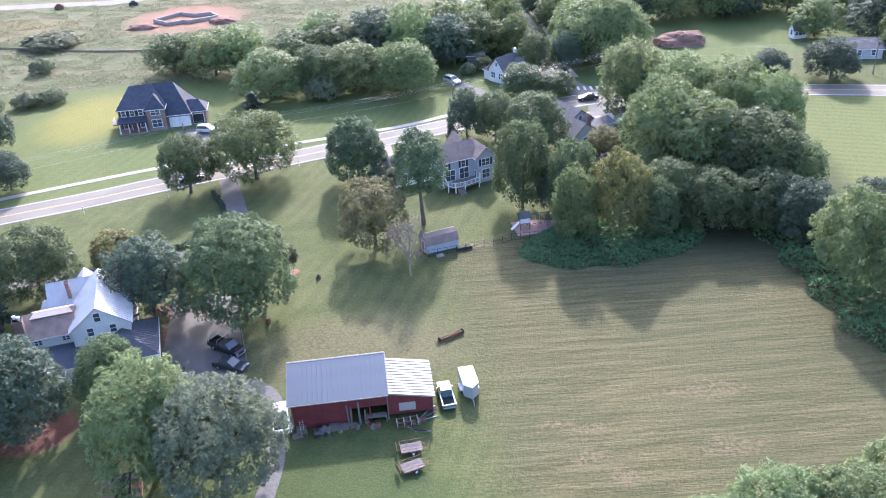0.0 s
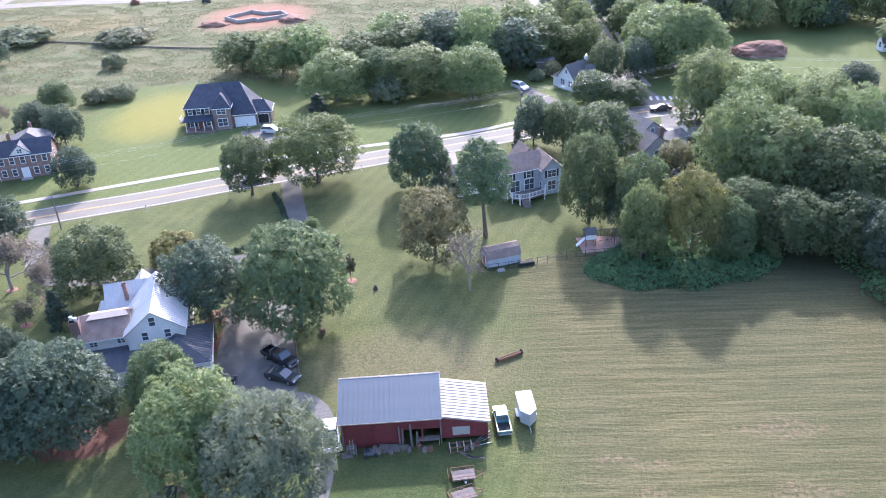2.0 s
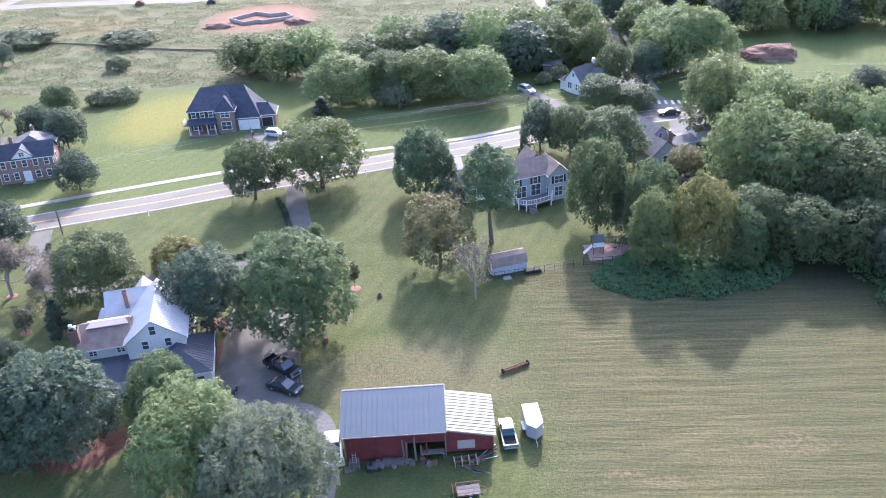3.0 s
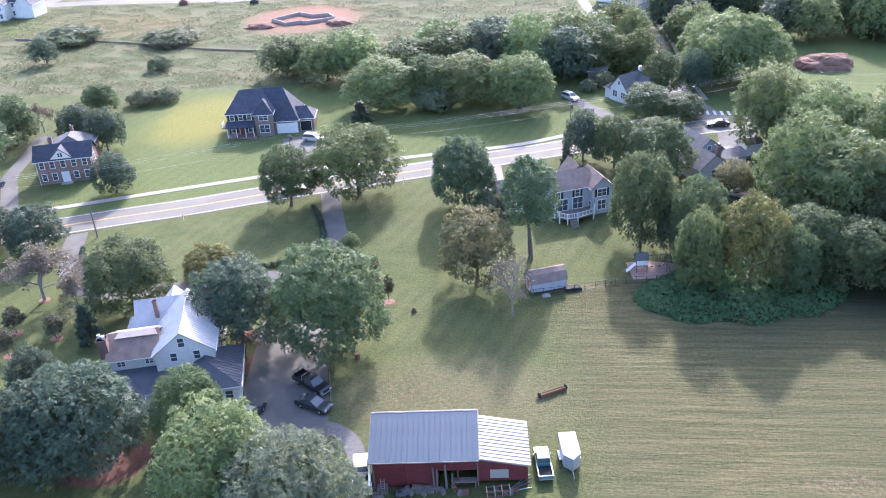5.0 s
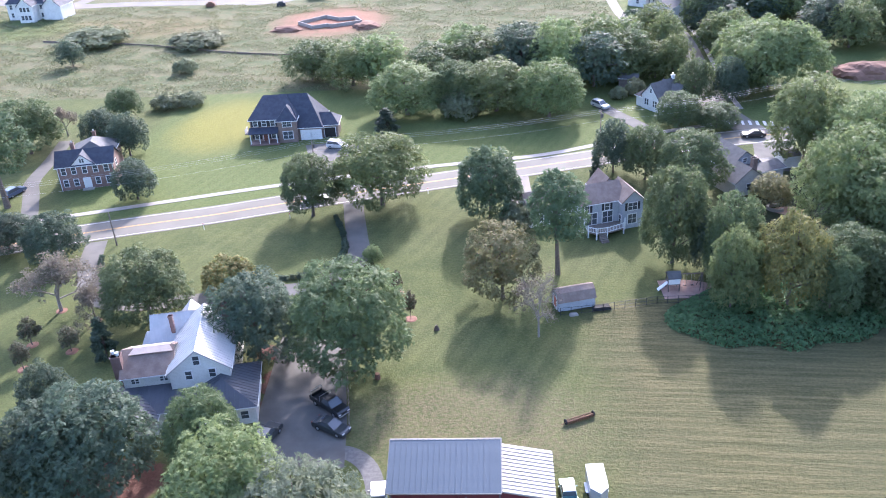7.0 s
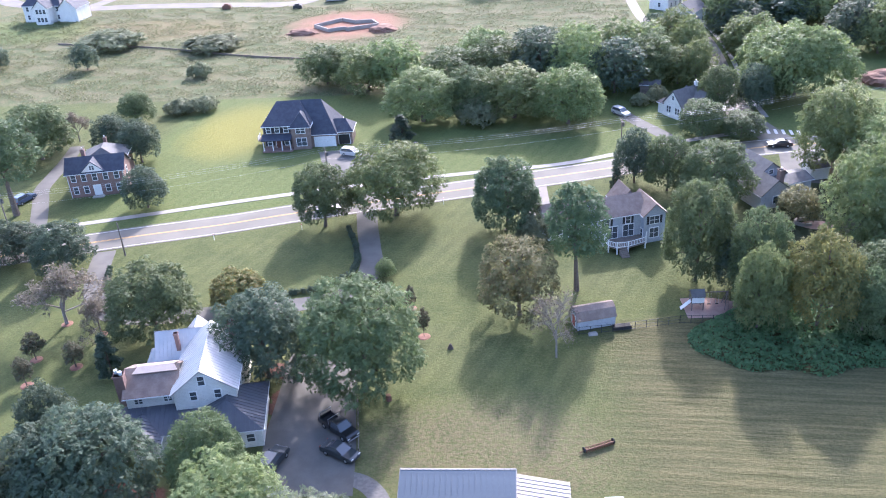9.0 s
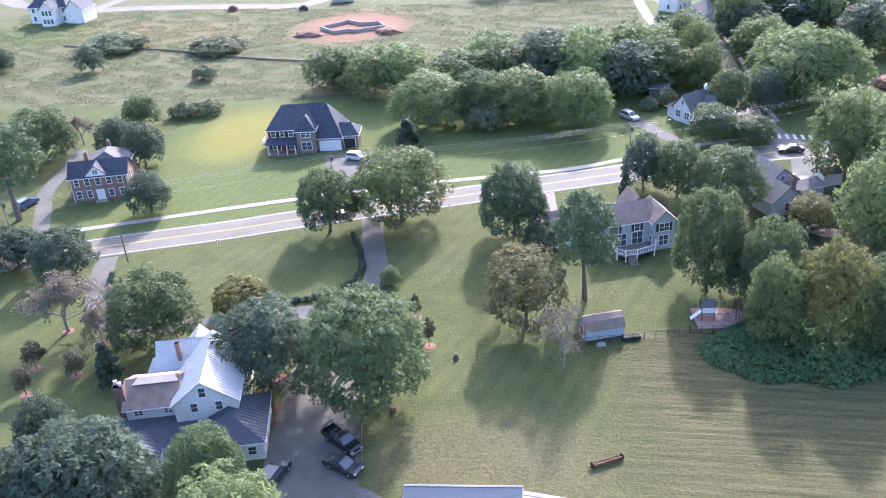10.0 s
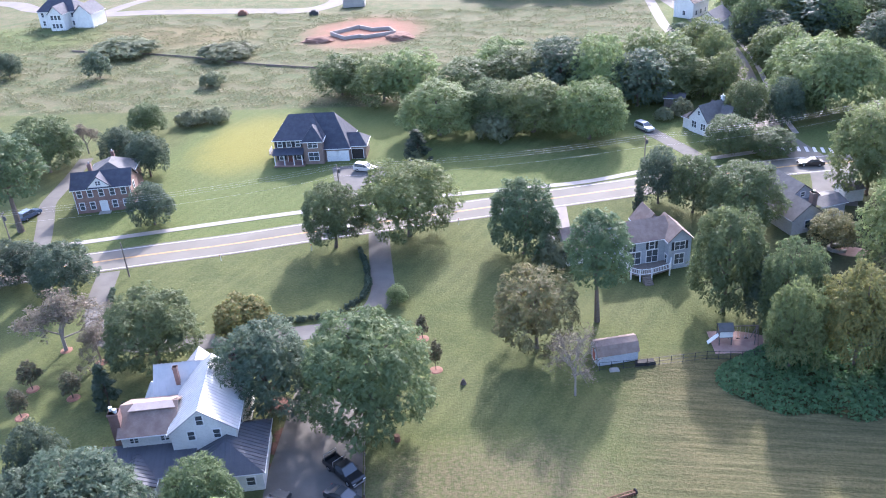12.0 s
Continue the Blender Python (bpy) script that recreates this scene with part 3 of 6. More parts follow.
# white farmhouse with tin roof and dark wing
h = thing("farmhouse", "white clapboard farmhouse with tin roof and dark metal wing", "house", pose(-45.6, 96.0, 0, 0, 0, 15))
wing(h, -3.7, 3.7, 0, 10.4, 6.0, 8.9, 'y', WHITESIDE, TINROOF, ribs=0.5, label="pale standing-seam tin roof")
wing(h, -7.0, 3.6, 8.6, 13.6, 5.4, 7.9, 'x', WHITESIDE, TINROOF, ribs=0.5, label="pale standing-seam tin roof")
wing(h, -4.4, -0.4, 12.0, 14.2, 5.4, 7.6, 'y', WHITESIDE, TINROOF, ribs=0.5, label="pale standing-seam tin roof")
wing(h, -8.6, -6.9, 9.4, 12.6, 4.4, 5.4, 'x', WHITESIDE, TINROOF, ribs=0.5, hip=0.6, over=0.2, label="pale tin bay roof")
wing(h, -9.6, -3.6, 1.0, 7.6, 5.5, 7.3, 'x', WHITESIDE, BROWNSHINGLE, label="brown shingle roof")
bm = bmesh.new()
slab(bm, [(-8.9, 3.3, 7.12), (-3.4, 3.3, 7.12), (-3.9, 4.3, 7.5), (-8.3, 4.3, 7.5)], 0.1)
slab(bm, [(-8.3, 4.3, 7.5), (-3.9, 4.3, 7.5), (-3.4, 5.3, 7.12), (-8.9, 5.3, 7.12)], 0.1)
part("ridge_cap", bm, TANRIDGE, h, "tan ridge shingles")
wing(h, -11.6, -1.5, -2.9, 1.0, 2.5, 4.4, 'x', WHITESIDE, DARKMETAL, low=3.7, ribs=0.55, label="dark metal lean-to roof")
wing(h, -10.2, -5.4, -4.2, 0.6, 2.4, 3.5, 'y', WHITESIDE, DARKMETAL, ribs=0.55, label="dark metal roof")
wing(h, -1.5, 6.6, -4.2, 4.6, 2.8, 4.9, 'y', WHITESIDE, DARKMETAL, hip=3.2, ribs=0.55, label="dark metal hip roof")
for x, z, w, hh in ((-0.1, 6.75, 0.75, 1.25), (-1.35, 4.75, 0.75, 1.15), (1.55, 4.75, 0.75, 1.15)):
    window(h, x, 0, z, w, hh)
for x in (-8.4, -7.9, -4.9, -4.4):
    window(h, x, 1.0, 4.35, 0.4, 0.65)
for y in (3.0, 6.5):
    window(h, 3.7, y, 4.0, 0.8, 1.4, 90)
for y in (10.2, 11.8):
    window(h, -8.6, y, 2.6, 0.8, 1.4, -90)
window(h, 5.2, -4.2, 0.9, 0.9, 1.1)
# no real opening: a dark panel on the wall paints the porch shade
window(h, -3.2, -2.9, 0.0, 2.0, 2.2, kind="porch_opening", panel=DARK)
chimney(h, -4.3, 9.3, 6.0, 8.6, 0.5, BRICK, False)
chimney(h, 2.7, 9.4, 6.5, 9.4, 0.7, BRICK)
chimney(h, -10.1, 2.4, 0, 8.0, 1.15, BRICK)
for dx, dy in ((-0.3, 0.25), (0.3, -0.2)):
    part("flue", tube(bmesh.new(), (-10.1 + dx, 2.4 + dy, 8.0), (-10.1 + dx, 2.4 + dy, 8.5), 0.2, 0.24, 8), WHITE, h, "white chimney cap")

# red barn, open to the front
h = thing("barn", "red metal barn with blue-grey roof and white lean-to", "barn", pose(-18.6, 79.4, 0, 0, 0, 4.5))
bm = bmesh.new()
quad_box(bm, 0, 7.0, 0, 0.15, 0, 3.85)
quad_box(bm, 7.0, 11.4, 0, 0.15, 2.2, 3.85)
part("front_wall", bm, BARNRED, h, "dark red metal cladding")
for x in (0.0, 11.3):
    bm = bmesh.new()
    v = [bm.verts.new(p) for p in ((x, 0.15, 0), (x, 5.7, 0), (x, 5.7, 5.6), (x, 0.15, 3.85), (x + 0.12, 0.15, 0), (x + 0.12, 5.7, 0), (x + 0.12, 5.7, 5.6), (x + 0.12, 0.15, 3.85))]
    for f in ((0, 1, 2, 3), (7, 6, 5, 4), (0, 4, 5, 1), (1, 5, 6, 2), (2, 6, 7, 3), (3, 7, 4, 0)):
        bm.faces.new([v[i] for i in f])
    part("side_wall", bm, BARNRED, h)
part("back_wall", box(0.12, 11.3, 5.58, 5.7, 0, 5.6), BARNRED, h)
bm = bmesh.new()
quad_box(bm, 16.7, 16.8, 0.12, 6.6, 0, 2.78)
part("lean_to_wall", bm, BARNRED, h, "dark red metal cladding")
for y0, z0 in ((0.0, 0.6), (6.6, 0.0)):
    bm = bmesh.new()
    ends = [[bm.verts.new((x, y, z)) for x, z in ((11.44, z0), (16.8, z0), (16.8, 2.78), (11.44, 3.88))] for y in (y0, y0 + 0.12)]
    bm.faces.new(ends[0]), bm.faces.new(ends[1][::-1])
    for i in range(4):
        bm.faces.new((ends[0][i], ends[0][(i + 1) % 4], ends[1][(i + 1) % 4], ends[1][i]))
    part("lean_to_wall", bm, BARNRED, h, "dark red metal cladding")
roof = part("roof", slab(bmesh.new(), [(-0.4, -0.35, 3.84), (11.55, -0.35, 3.84), (11.55, 5.75, 5.75), (-0.4, 5.75, 5.75)], 0.1), BLUEMETAL, h, "blue-grey ribbed metal roof")
roof2 = part("lean_to_roof", slab(bmesh.new(), [(11.62, -0.3, 3.98), (17.1, -0.3, 2.85), (17.1, 7.0, 2.85), (11.62, 7.0, 3.98)], 0.1), WHITEMETAL, h, "white ribbed metal roof")
bm = bmesh.new()
for a, b in (((-0.4, -0.38, 3.8), (11.55, -0.38, 3.8)), ((-0.4, 5.78, 5.75), (11.55, 5.78, 5.75)), ((-0.42, -0.35, 3.82), (-0.42, 5.75, 5.73)), ((11.58, -0.35, 3.9), (11.58, 5.75, 5.75)), ((11.62, -0.33, 3.95), (17.1, -0.33, 2.82))):
    tube(bm, a, b, 0.09, 0.09, 4)
quad_box(bm, -0.45, 11.6, 5.62, 5.85, 5.6, 5.79)
part("trim", bm, CONCRETE, h, "pale metal trim")
n = 20
w = 11.95 / n
me = mesh_of("roof_panel", slab(bmesh.new(), [(0.035, -0.36, 3.885), (w - 0.035, -0.36, 3.885), (w - 0.035, 5.7, 5.78), (0.035, 5.7, 5.78)], 0.035), BLUEMETAL)
me2 = mesh_of("roof_seam", tube(bmesh.new(), (0, -0.36, 3.9), (0, 5.7, 5.79), 0.05, 0.05, 4), BLUEMETAL)
for i in range(n):
    part("roof_panel", me, None, roof, m=pose(-0.4 + w * i, 0, 0))
    part("roof_seam", me2, None, roof, m=pose(-0.4 + w * i, 0, 0))
n = 13
w = 7.3 / n
me = mesh_of("roof_panel", slab(bmesh.new(), [(11.63, 0.05, 4.015), (17.12, 0.05, 2.885), (17.12, w - 0.05, 2.885), (11.63, w - 0.05, 4.015)], 0.035), WHITEMETAL)
me2 = mesh_of("roof_seam", tube(bmesh.new(), (11.63, 0, 4.03), (17.12, 0, 2.9), 0.07, 0.07, 4), WHITEMETAL)
for i in range(n):
    part("roof_panel", me, None, roof2, m=pose(0, -0.3 + w * i, 0))
    part("roof_seam", me2, None, roof2, m=pose(0, -0.3 + w * i, 0))
for x in (0.0, 3.6, 7.0, 9.2, 11.36, 16.7):
    part("post", box(x - 0.08, x + 0.08, -0.2, -0.04, 0, 3.8 if x < 12 else 2.8), PALEWOOD if x in (0.0, 11.36) else BARNRED, h)
part("downpipe", tube(bmesh.new(), (-0.35, -0.35, 0), (-0.35, -0.35, 3.8), 0.06, 0.06, 6), WHITE, h)

# two-storey brick-front house with three-bay garage
h = thing("brown_brick_house", "brown brick house with dark hip roof and garages", "house", pose(-69.8, 186.2, 0, 0, 0, 7))
wing(h, 0, 10.3, 0, 10.5, 5.4, 9.0, 'x', BROWNBRICK, SHINGLE, hip=2.6, label="dark shingle hip roof")
wing(h, 6.3, 10.3, -0.9, 4.0, 5.4, 7.8, 'y', BROWNBRICK, SHINGLE, hip=2.0, label="dark shingle hip roof")
wing(h, 3.0, 15.6, 0.3, 10.5, 3.2, 9.0, 'x', BROWNBRICK, SHINGLE, hip=3.2, label="dark shingle roof")
wing(h, 13.5, 19.0, 1.3, 6.4, 3.1, 4.9, 'x', BROWNBRICK, SHINGLE, hip=1.5, label="dark shingle roof")
part("porch_roof", slab(bmesh.new(), [(-0.3, -2.2, 2.75), (6.3, -2.2, 2.75), (6.3, 0.05, 3.5), (-0.3, 0.05, 3.5)], 0.15), SHINGLE, h)
part("porch_floor", box(-0.2, 6.3, -2.0, -0.01, 0, 0.35), BRICK, h)
for x in (0.1, 2.1, 4.1, 5.9):
    part("porch_column", tube(bmesh.new(), (x, -1.8, 0.35), (x, -1.8, 2.7), 0.12, 0.1, 8), WHITE, h)
for x in (1.2, 3.1, 5.0):
    window(h, x, 0, 3.75, 0.9, 1.35, shutters=True)
for x in (1.2, 4.9):
    window(h, x, 0, 0.9, 0.9, 1.4, shutters=True)
window(h, 3.1, 0, 0.35, 1.0, 2.05, kind="front_door", panel=DOORBROWN)
window(h, 8.3, -0.9, 3.7, 1.9, 1.3)
window(h, 8.3, -0.9, 0.9, 2.1, 1.7)
for x in (12.0, 14.3):
    window(h, x, 0.3, 0.02, 2.2, 2.2, kind="garage_door", panel=WHITE)
# open bay: shade inside painted as a near-black panel on solid wall
window(h, 17.2, 1.3, 0.02, 2.4, 2.2, kind="garage_opening", panel=DARK)
part("side_deck", box(-2.2, 0, 2.5, 5.0, 1.0, 1.2), WOOD, h)
for x in (-2.1, -1.1):
    part("deck_rail", box(x, x + 0.08, 2.5, 5.0, 1.2, 2.1), WHITE, h)

# red brick house beside the road
h = thing("red_brick_house", "red brick house with dark roof and white gable", "house", pose(-101.3, 160.7, 0, 0, 0, 16))
wing(h, 0, 10.9, 0, 5.6, 5.2, 7.4, 'x', BRICK, SHINGLE, label="dark shingle roof")
wing(h, 1.2, 9.8, 5.5, 13.5, 4.9, 7.0, 'y', BRICK, GREYSHINGLE, hip=2.5, label="grey shingle roof")
wing(h, 2.9, 7.5, -0.12, 3.0, 5.2, 7.3, 'y', WHITESIDE, SHINGLE, over=0.2, z0=5.05, label="dark shingle gable roof")
for x in (1.2, 3.2, 5.3, 7.4, 9.5):
    window(h, x, 0, 3.35, 0.85, 1.4)
for x in (1.2, 3.2, 7.4, 9.5):
    window(h, x, 0 if x != 3.2 else 0, 0.8, 0.85, 1.4)
window(h, 5.3, 0, 0.05, 1.3, 2.2, kind="front_door", panel=WHITE)
for x in (4.95, 5.45):
    window(h, x, -0.12, 5.6, 0.38, 0.8)
for x in (0.12, 10.78):
    part("downpipe", tube(bmesh.new(), (x, -0.08, 0), (x, -0.08, 5.1), 0.07, 0.07, 6), WHITE, h)
part("front_step", box(4.2, 6.4, -1.2, -0.02, 0, 0.16), CONCRETE, h)
window(h, 10.9, 2.6, 3.4, 0.8, 1.3, 90)
chimney(h, 2.2, 6.6, 4.6, 7.6, 0.7, BRICK)
chimney(h, 5.5, 12.0, 6.0, 7.8, 0.6, BRICK)

# grey house with deck
h = thing("grey_house", "grey clapboard house with brown roof and white deck", "house", pose(2.6, 145.2, 0, 0, 0, 22))
wing(h, -1.2, 6.6, 0, 6.0, 5.2, 7.2, 'x', GREYSIDE, BROWNSHINGLE, label="brown shingle roof")
wing(h, 5.8, 9.5, -1.3, 4.4, 5.2, 6.9, 'y', GREYSIDE, BROWNSHINGLE, label="brown shingle gable roof")
wing(h, 3.6, 7.4, 4.0, 8.0, 5.2, 7.4, 'y', GREYSIDE, BROWNSHINGLE, label="brown shingle gable roof")
wing(h, -8.4, -1.2, 4.6, 11.0, 2.9, 5.2, 'x', WHITESIDE, BROWNSHINGLE, label="brown shingle roof")
for x, z, w, hh in ((0.0, 3.5, 0.8, 1.2), (3.6, 3.5, 0.8, 1.2)):
    window(h, x, 0, z, w, hh, shutters=True)
window(h, 7.6, -1.3, 3.4, 1.6, 1.3, shutters=True)
window(h, 7.6, -1.3, 0.9, 1.5, 1.7)
window(h, 5.8, -0.6, 0.9, 0.7, 1.5, -90)
for x in (0.9, 3.7):
    window(h, x, 0, 1.2, 1.8, 2.05)
for x in (-6.5, -3.5):
    window(h, x, 4.6, 1.0, 0.9, 1.3)
deck = part("deck", slab(bmesh.new(), [(-0.6, 0, 1.1), (-0.6, -2.2, 1.1), (0.4, -3.3, 1.1), (2.2, -3.5, 1.1), (5.4, -2.9, 1.1), (6.3, -1.35, 1.1), (6.3, 0, 1.1)], 0.2), WOOD, h, "weathered wooden deck")
RAIL = [(-0.6, -0.1), (-0.6, -2.2), (0.4, -3.3), (2.2, -3.5), (5.4, -2.9), (6.3, -1.4)]
for a, b in zip(RAIL, RAIL[1:]):
    bm = bmesh.new()
    for z in (1.25, 2.05):
        tube(bm, (*a, z), (*b, z), 0.06, 0.06, 4)
    d = math.dist(a, b)
    k = max(2, int(d / 0.28))
    for i in range(k + 1):
        t = i / k
        p = (a[0] + (b[0] - a[0]) * t, a[1] + (b[1] - a[1]) * t)
        tube(bm, (*p, 1.2), (*p, 2.05), 0.035, 0.035, 4)
    part("railing", bm, WHITE, deck, "white railing")
for a in RAIL:
    part("deck_post", box(a[0] - 0.09, a[0] + 0.09, a[1] - 0.09, a[1] + 0.09, 0, 2.15), WHITE, deck)
bm = bmesh.new()
for i in range(5):
    quad_box(bm, 0.7, 2.0, -3.75 - 0.28 * i, -3.5 - 0.28 * i, 0, 0.9 - 0.18 * i)
part("deck_stairs", bm, WOOD, deck)

# ranch house among the trees
h = thing("ranch_house", "grey ranch house with shingle roofs and brick chimney", "house", pose(28.0, 160.0, 0, 0, 0, 28))
wing(h, 2.5, 9.5, 4.0, 14.0, 3.2, 5.8, 'y', GREYSIDE, GREYSHINGLE, label="grey shingle roof")
wing(h, 0.0, 6.0, -1.5, 5.0, 3.0, 5.2, 'y', TANSIDE, GREYSHINGLE, label="grey shingle roof")
wing(h, 6.0, 12.5, 1.0, 5.5, 2.6, 3.2, 'x', GREYSIDE, GREYSHINGLE, label="low grey roof")
window(h, 3.0, -1.5, 0.9, 1.0, 1.3)
window(h, 6.0, 4.0, 3.6, 0.8, 0.8)
chimney(h, 5.2, 0.5, 3.0, 6.0, 0.9, BROWNBRICK)
h = thing("white_shed", "small white garden shed with panelled walls", "shed", pose(39.6, 171.5, 0, 0, 0, 20))
wing(h, 0, 3.6, 0, 3.2, 2.3, 3.0, 'x', WHITESIDE, GREYSHINGLE, over=0.15)
bm = bmesh.new()
slab(bm, [(37 + 2.6 * math.cos(a), 153.6 + 1.5 * math.sin(a), 0.12) for a in [i * math.pi / 8 for i in range(16)]], 0.12)
tagged(part("patio", bm, BRICKPAVE), "round pinkish paved garden patio", "patio", kind="structure")
h = thing("fire_pit", "round stone fire pit wall on the patio", "fire pit", pose(35.0, 154.2, 0.06))
bm = bmesh.new()
for i in range(14):
    a = math.pi * (0.4 + i / 10)
    quad_box(bm, 1.4 * math.cos(a) - 0.2, 1.4 * math.cos(a) + 0.2, 1.1 * math.sin(a) - 0.2, 1.1 * math.sin(a) + 0.2, 0, 0.5)
part("wall", bm, CONCRETE, h)

# white cottage by the junction
h = thing("cottage", "white cottage with dark roof by the junction", "house", pose(14.6, 208.6, 0, 0, 0, -51))
wing(h, 2.2, 7.6, 0, 7.5, 3.3, 6.2, 'y', WHITESIDE, GREYSHINGLE, label="grey shingle roof")
wing(h, 0, 2.2, 0.4, 6.0, 2.6, 3.4, 'y', WHITESIDE, BROWNSHINGLE, hip=0.8, label="low brown porch roof")
wing(h, 3.0, 9.0, 3.5, 8.0, 3.3, 5.6, 'x', WHITESIDE, GREYSHINGLE, label="grey shingle roof")
for x in (3.4, 4.1, 6.0, 6.7):
    window(h, x, 0, 1.1, 0.55, 1.4)
window(h, 4.9, 0, 4.1, 0.6, 0.9)
for y in (1.5, 3.2):
    window(h, 0, y, 0.9, 0.7, 1.2, -90)
chimney(h, 4.9, 6.5, 5.0, 7.0, 0.6, WHITE)
h = thing("garden_shed", "small grey wooden shed beside the wood", "shed", pose(11.5, 221.5, 0, 0, 0, -10))
wing(h, 0, 4.5, 0, 3, 2.3, 3.1, 'x', WOOD, GREYSHINGLE, over=0.2)
window(h, 3.2, 0, 0.2, 1.2, 1.8, kind="door", panel=WHITE)

# far houses
h = thing("far_white_house", "white two-storey new house with dark roof", "house", pose(-203.5, 311.0, 0, 0, 0, 0))
wing(h, 0, 15, -3.0, 6, 6.0, 9.5, 'x', WHITESIDE, SHINGLE, hip=3.0)
wing(h, 7, 12.5, -7.5, -1, 6.0, 8.6, 'y', WHITESIDE, SHINGLE)
wing(h, 14.5, 21.5, -4, 5, 5.0, 8.2, 'y', WHITESIDE, SHINGLE)
for x, y in ((1.8, -3), (4.6, -3), (8.4, -7.5), (9.75, -7.5), (11.2, -7.5), (13.6, -3)):
    for z in (1.0, 3.9):
        window(h, x, y, z, 1.0, 1.5)
for x, y, r, w, m1, m2, lab in ((29, 279, 60, 9, WHITESIDE, GREYSHINGLE, "pale grey-blue far house among trees"), (35, 284, 60, 7, GREYSIDE, GREYSHINGLE, "blue-grey far house with gable roof"), (24, 302, 55, 9, WHITESIDE, BROWNSHINGLE, "white far house behind trees"), (38, 305, 70, 8, WHITESIDE, GREYSHINGLE, "white far house behind trees"), (102.6, 205.6, -9, 11, GREYSIDE, GREYSHINGLE, "grey bungalow beyond the road"), (99.9, 225.1, 10, 3.6, WHITESIDE, GREYSHINGLE, "small white shed by the wood"), (-26, 338, 5, 12, WHITESIDE, BROWNSHINGLE, "pale far house at the wood edge"), (5, 345, 10, 12, WHITESIDE, GREYSHINGLE, "pale far house at the wood edge"), (-52, 340, 0, 12, WHITESIDE, BROWNSHINGLE, "pale far house beyond the meadow")):
    h = thing("far_house", lab, "house", pose(x, y, 0, 0, 0, r))
    wing(h, 0, w, 0, w * 0.75, 2.6 if x > 90 else (3.2 if w < 8 else 5.0), 4.3 if x > 90 else (5.2 if w < 8 else 7.4), 'x', m1, m2)
    for i in range(3):
        window(h, w * (0.2 + 0.3 * i), 0, 1.0, 0.9, 1.3)
    window(h, 0, w * 0.35, 1.0, 0.9, 1.3, -90)
# foundation of a new house
h = thing("foundation", "pale concrete foundation walls of a new house", "foundation", pose(-89, 291, 0, 0, 0, -8))
PTS = [(0, 0), (7, -5), (11, -2), (13, -3), (21, 3), (17, 8), (12, 6), (6, 9), (0, 0)]
for a, b in zip(PTS, PTS[1:]):
    bm = bmesh.new()
    d = Vector((b[0] - a[0], b[1] - a[1], 0)).normalized()
    s = Vector((-d.y, d.x, 0)) * 0.2
    v = [(*a, 0), (*b, 0)]
    A, B = Vector(v[0]) - d * 0.15, Vector(v[1]) + d * 0.15
    q = [A + s, B + s, B - s, A - s]
    slab(bm, [p + Vector((0, 0, 1.1)) for p in q], 1.1)
    part("wall", bm, CONCRETE, h)

# garden shed behind the grey house
h = thing("garden_shed", "grey-blue shed with brown roof beside the fence", "shed", pose(-1.7, 119.9, 0, 0, 0, 20))
bm = bmesh.new()
quad_box(bm, 0, 5.5, 0, 3.0, 0.15, 1.85)
for x in (0, 5.5):
    v = [bm.verts.new((x, y, z)) for y, z in ((0, 1.85), (0.65, 2.75), (1.5, 3.1), (2.35, 2.75), (3.0, 1.85))]
    bm.faces.new(v)
part("wall", bm, GREYSIDE, h)
bm = bmesh.new()
prof = [(-0.2, 1.62), (0.6, 2.8), (1.5, 3.18), (2.4, 2.8), (3.2, 1.62)]
for (ya, za), (yb, zb) in zip(prof, prof[1:]):
    slab(bm, [(-0.15, ya, za), (5.65, ya, za), (5.65, yb, zb), (-0.15, yb, zb)], 0.08)
part("roof", bm, BROWNSHINGLE, h, "brown shingle gambrel roof")
window(h, 0, 1.5, 0.2, 1.2, 1.7, -90, kind="door", panel=REDBARK)

# ---- trees ----


def leaf_cloud(pos, nrm, size, rng, sq):
    """Folded leaf sprays as small quads; sq undoes the later stretch."""
    n = len(pos)
    r = rng.normal(size=(n, 3))
    a = np.cross(nrm, r)
    a /= np.linalg.norm(a, axis=1, keepdims=True) + 1e-9
    b = np.cross(nrm, a)
    s = size * rng.uniform(0.6, 1.35, (n, 1))
    fold = nrm * s * rng.uniform(-0.35, 0.35, (n, 1))
    v = np.stack([pos - a * s, pos + b * s * 0.62 + fold, pos + a * s, pos - b * s * 0.62 + fold], 1)
    return (v.reshape(-1, 3) * sq)


def mesh_quads(name, v, material):
    n = len(v) // 4
    me = bpy.data.meshes.new(name)
    me.vertices.add(len(v))
    me.vertices.foreach_set("co", v.astype(np.float32).ravel())
    me.loops.add(4 * n)
    me.loops.foreach_set("vertex_index", np.arange(4 * n, dtype=np.int32))
    me.polygons.add(n)
    me.polygons.foreach_set("loop_start", np.arange(0, 4 * n, 4, dtype=np.int32))
    me.update(calc_edges=True)
    me.validate()
    me.materials.append(material)
    return me


def mesh_tris(name, v, material):
    n = len(v) // 3
    me = bpy.data.meshes.new(name)
    me.vertices.add(len(v))
    me.vertices.foreach_set("co", v.astype(np.float32).ravel())
    me.loops.add(3 * n)
    me.loops.foreach_set("vertex_index", np.arange(3 * n, dtype=np.int32))
    me.polygons.add(n)
    me.polygons.foreach_set("loop_start", np.arange(0, 3 * n, 3, dtype=np.int32))
    me.update(calc_edges=True)
    me.validate()
    me.materials.append(material)
    return me


def unit(a):
    return a / (np.linalg.norm(a, axis=1, keepdims=True) + 1e-9)


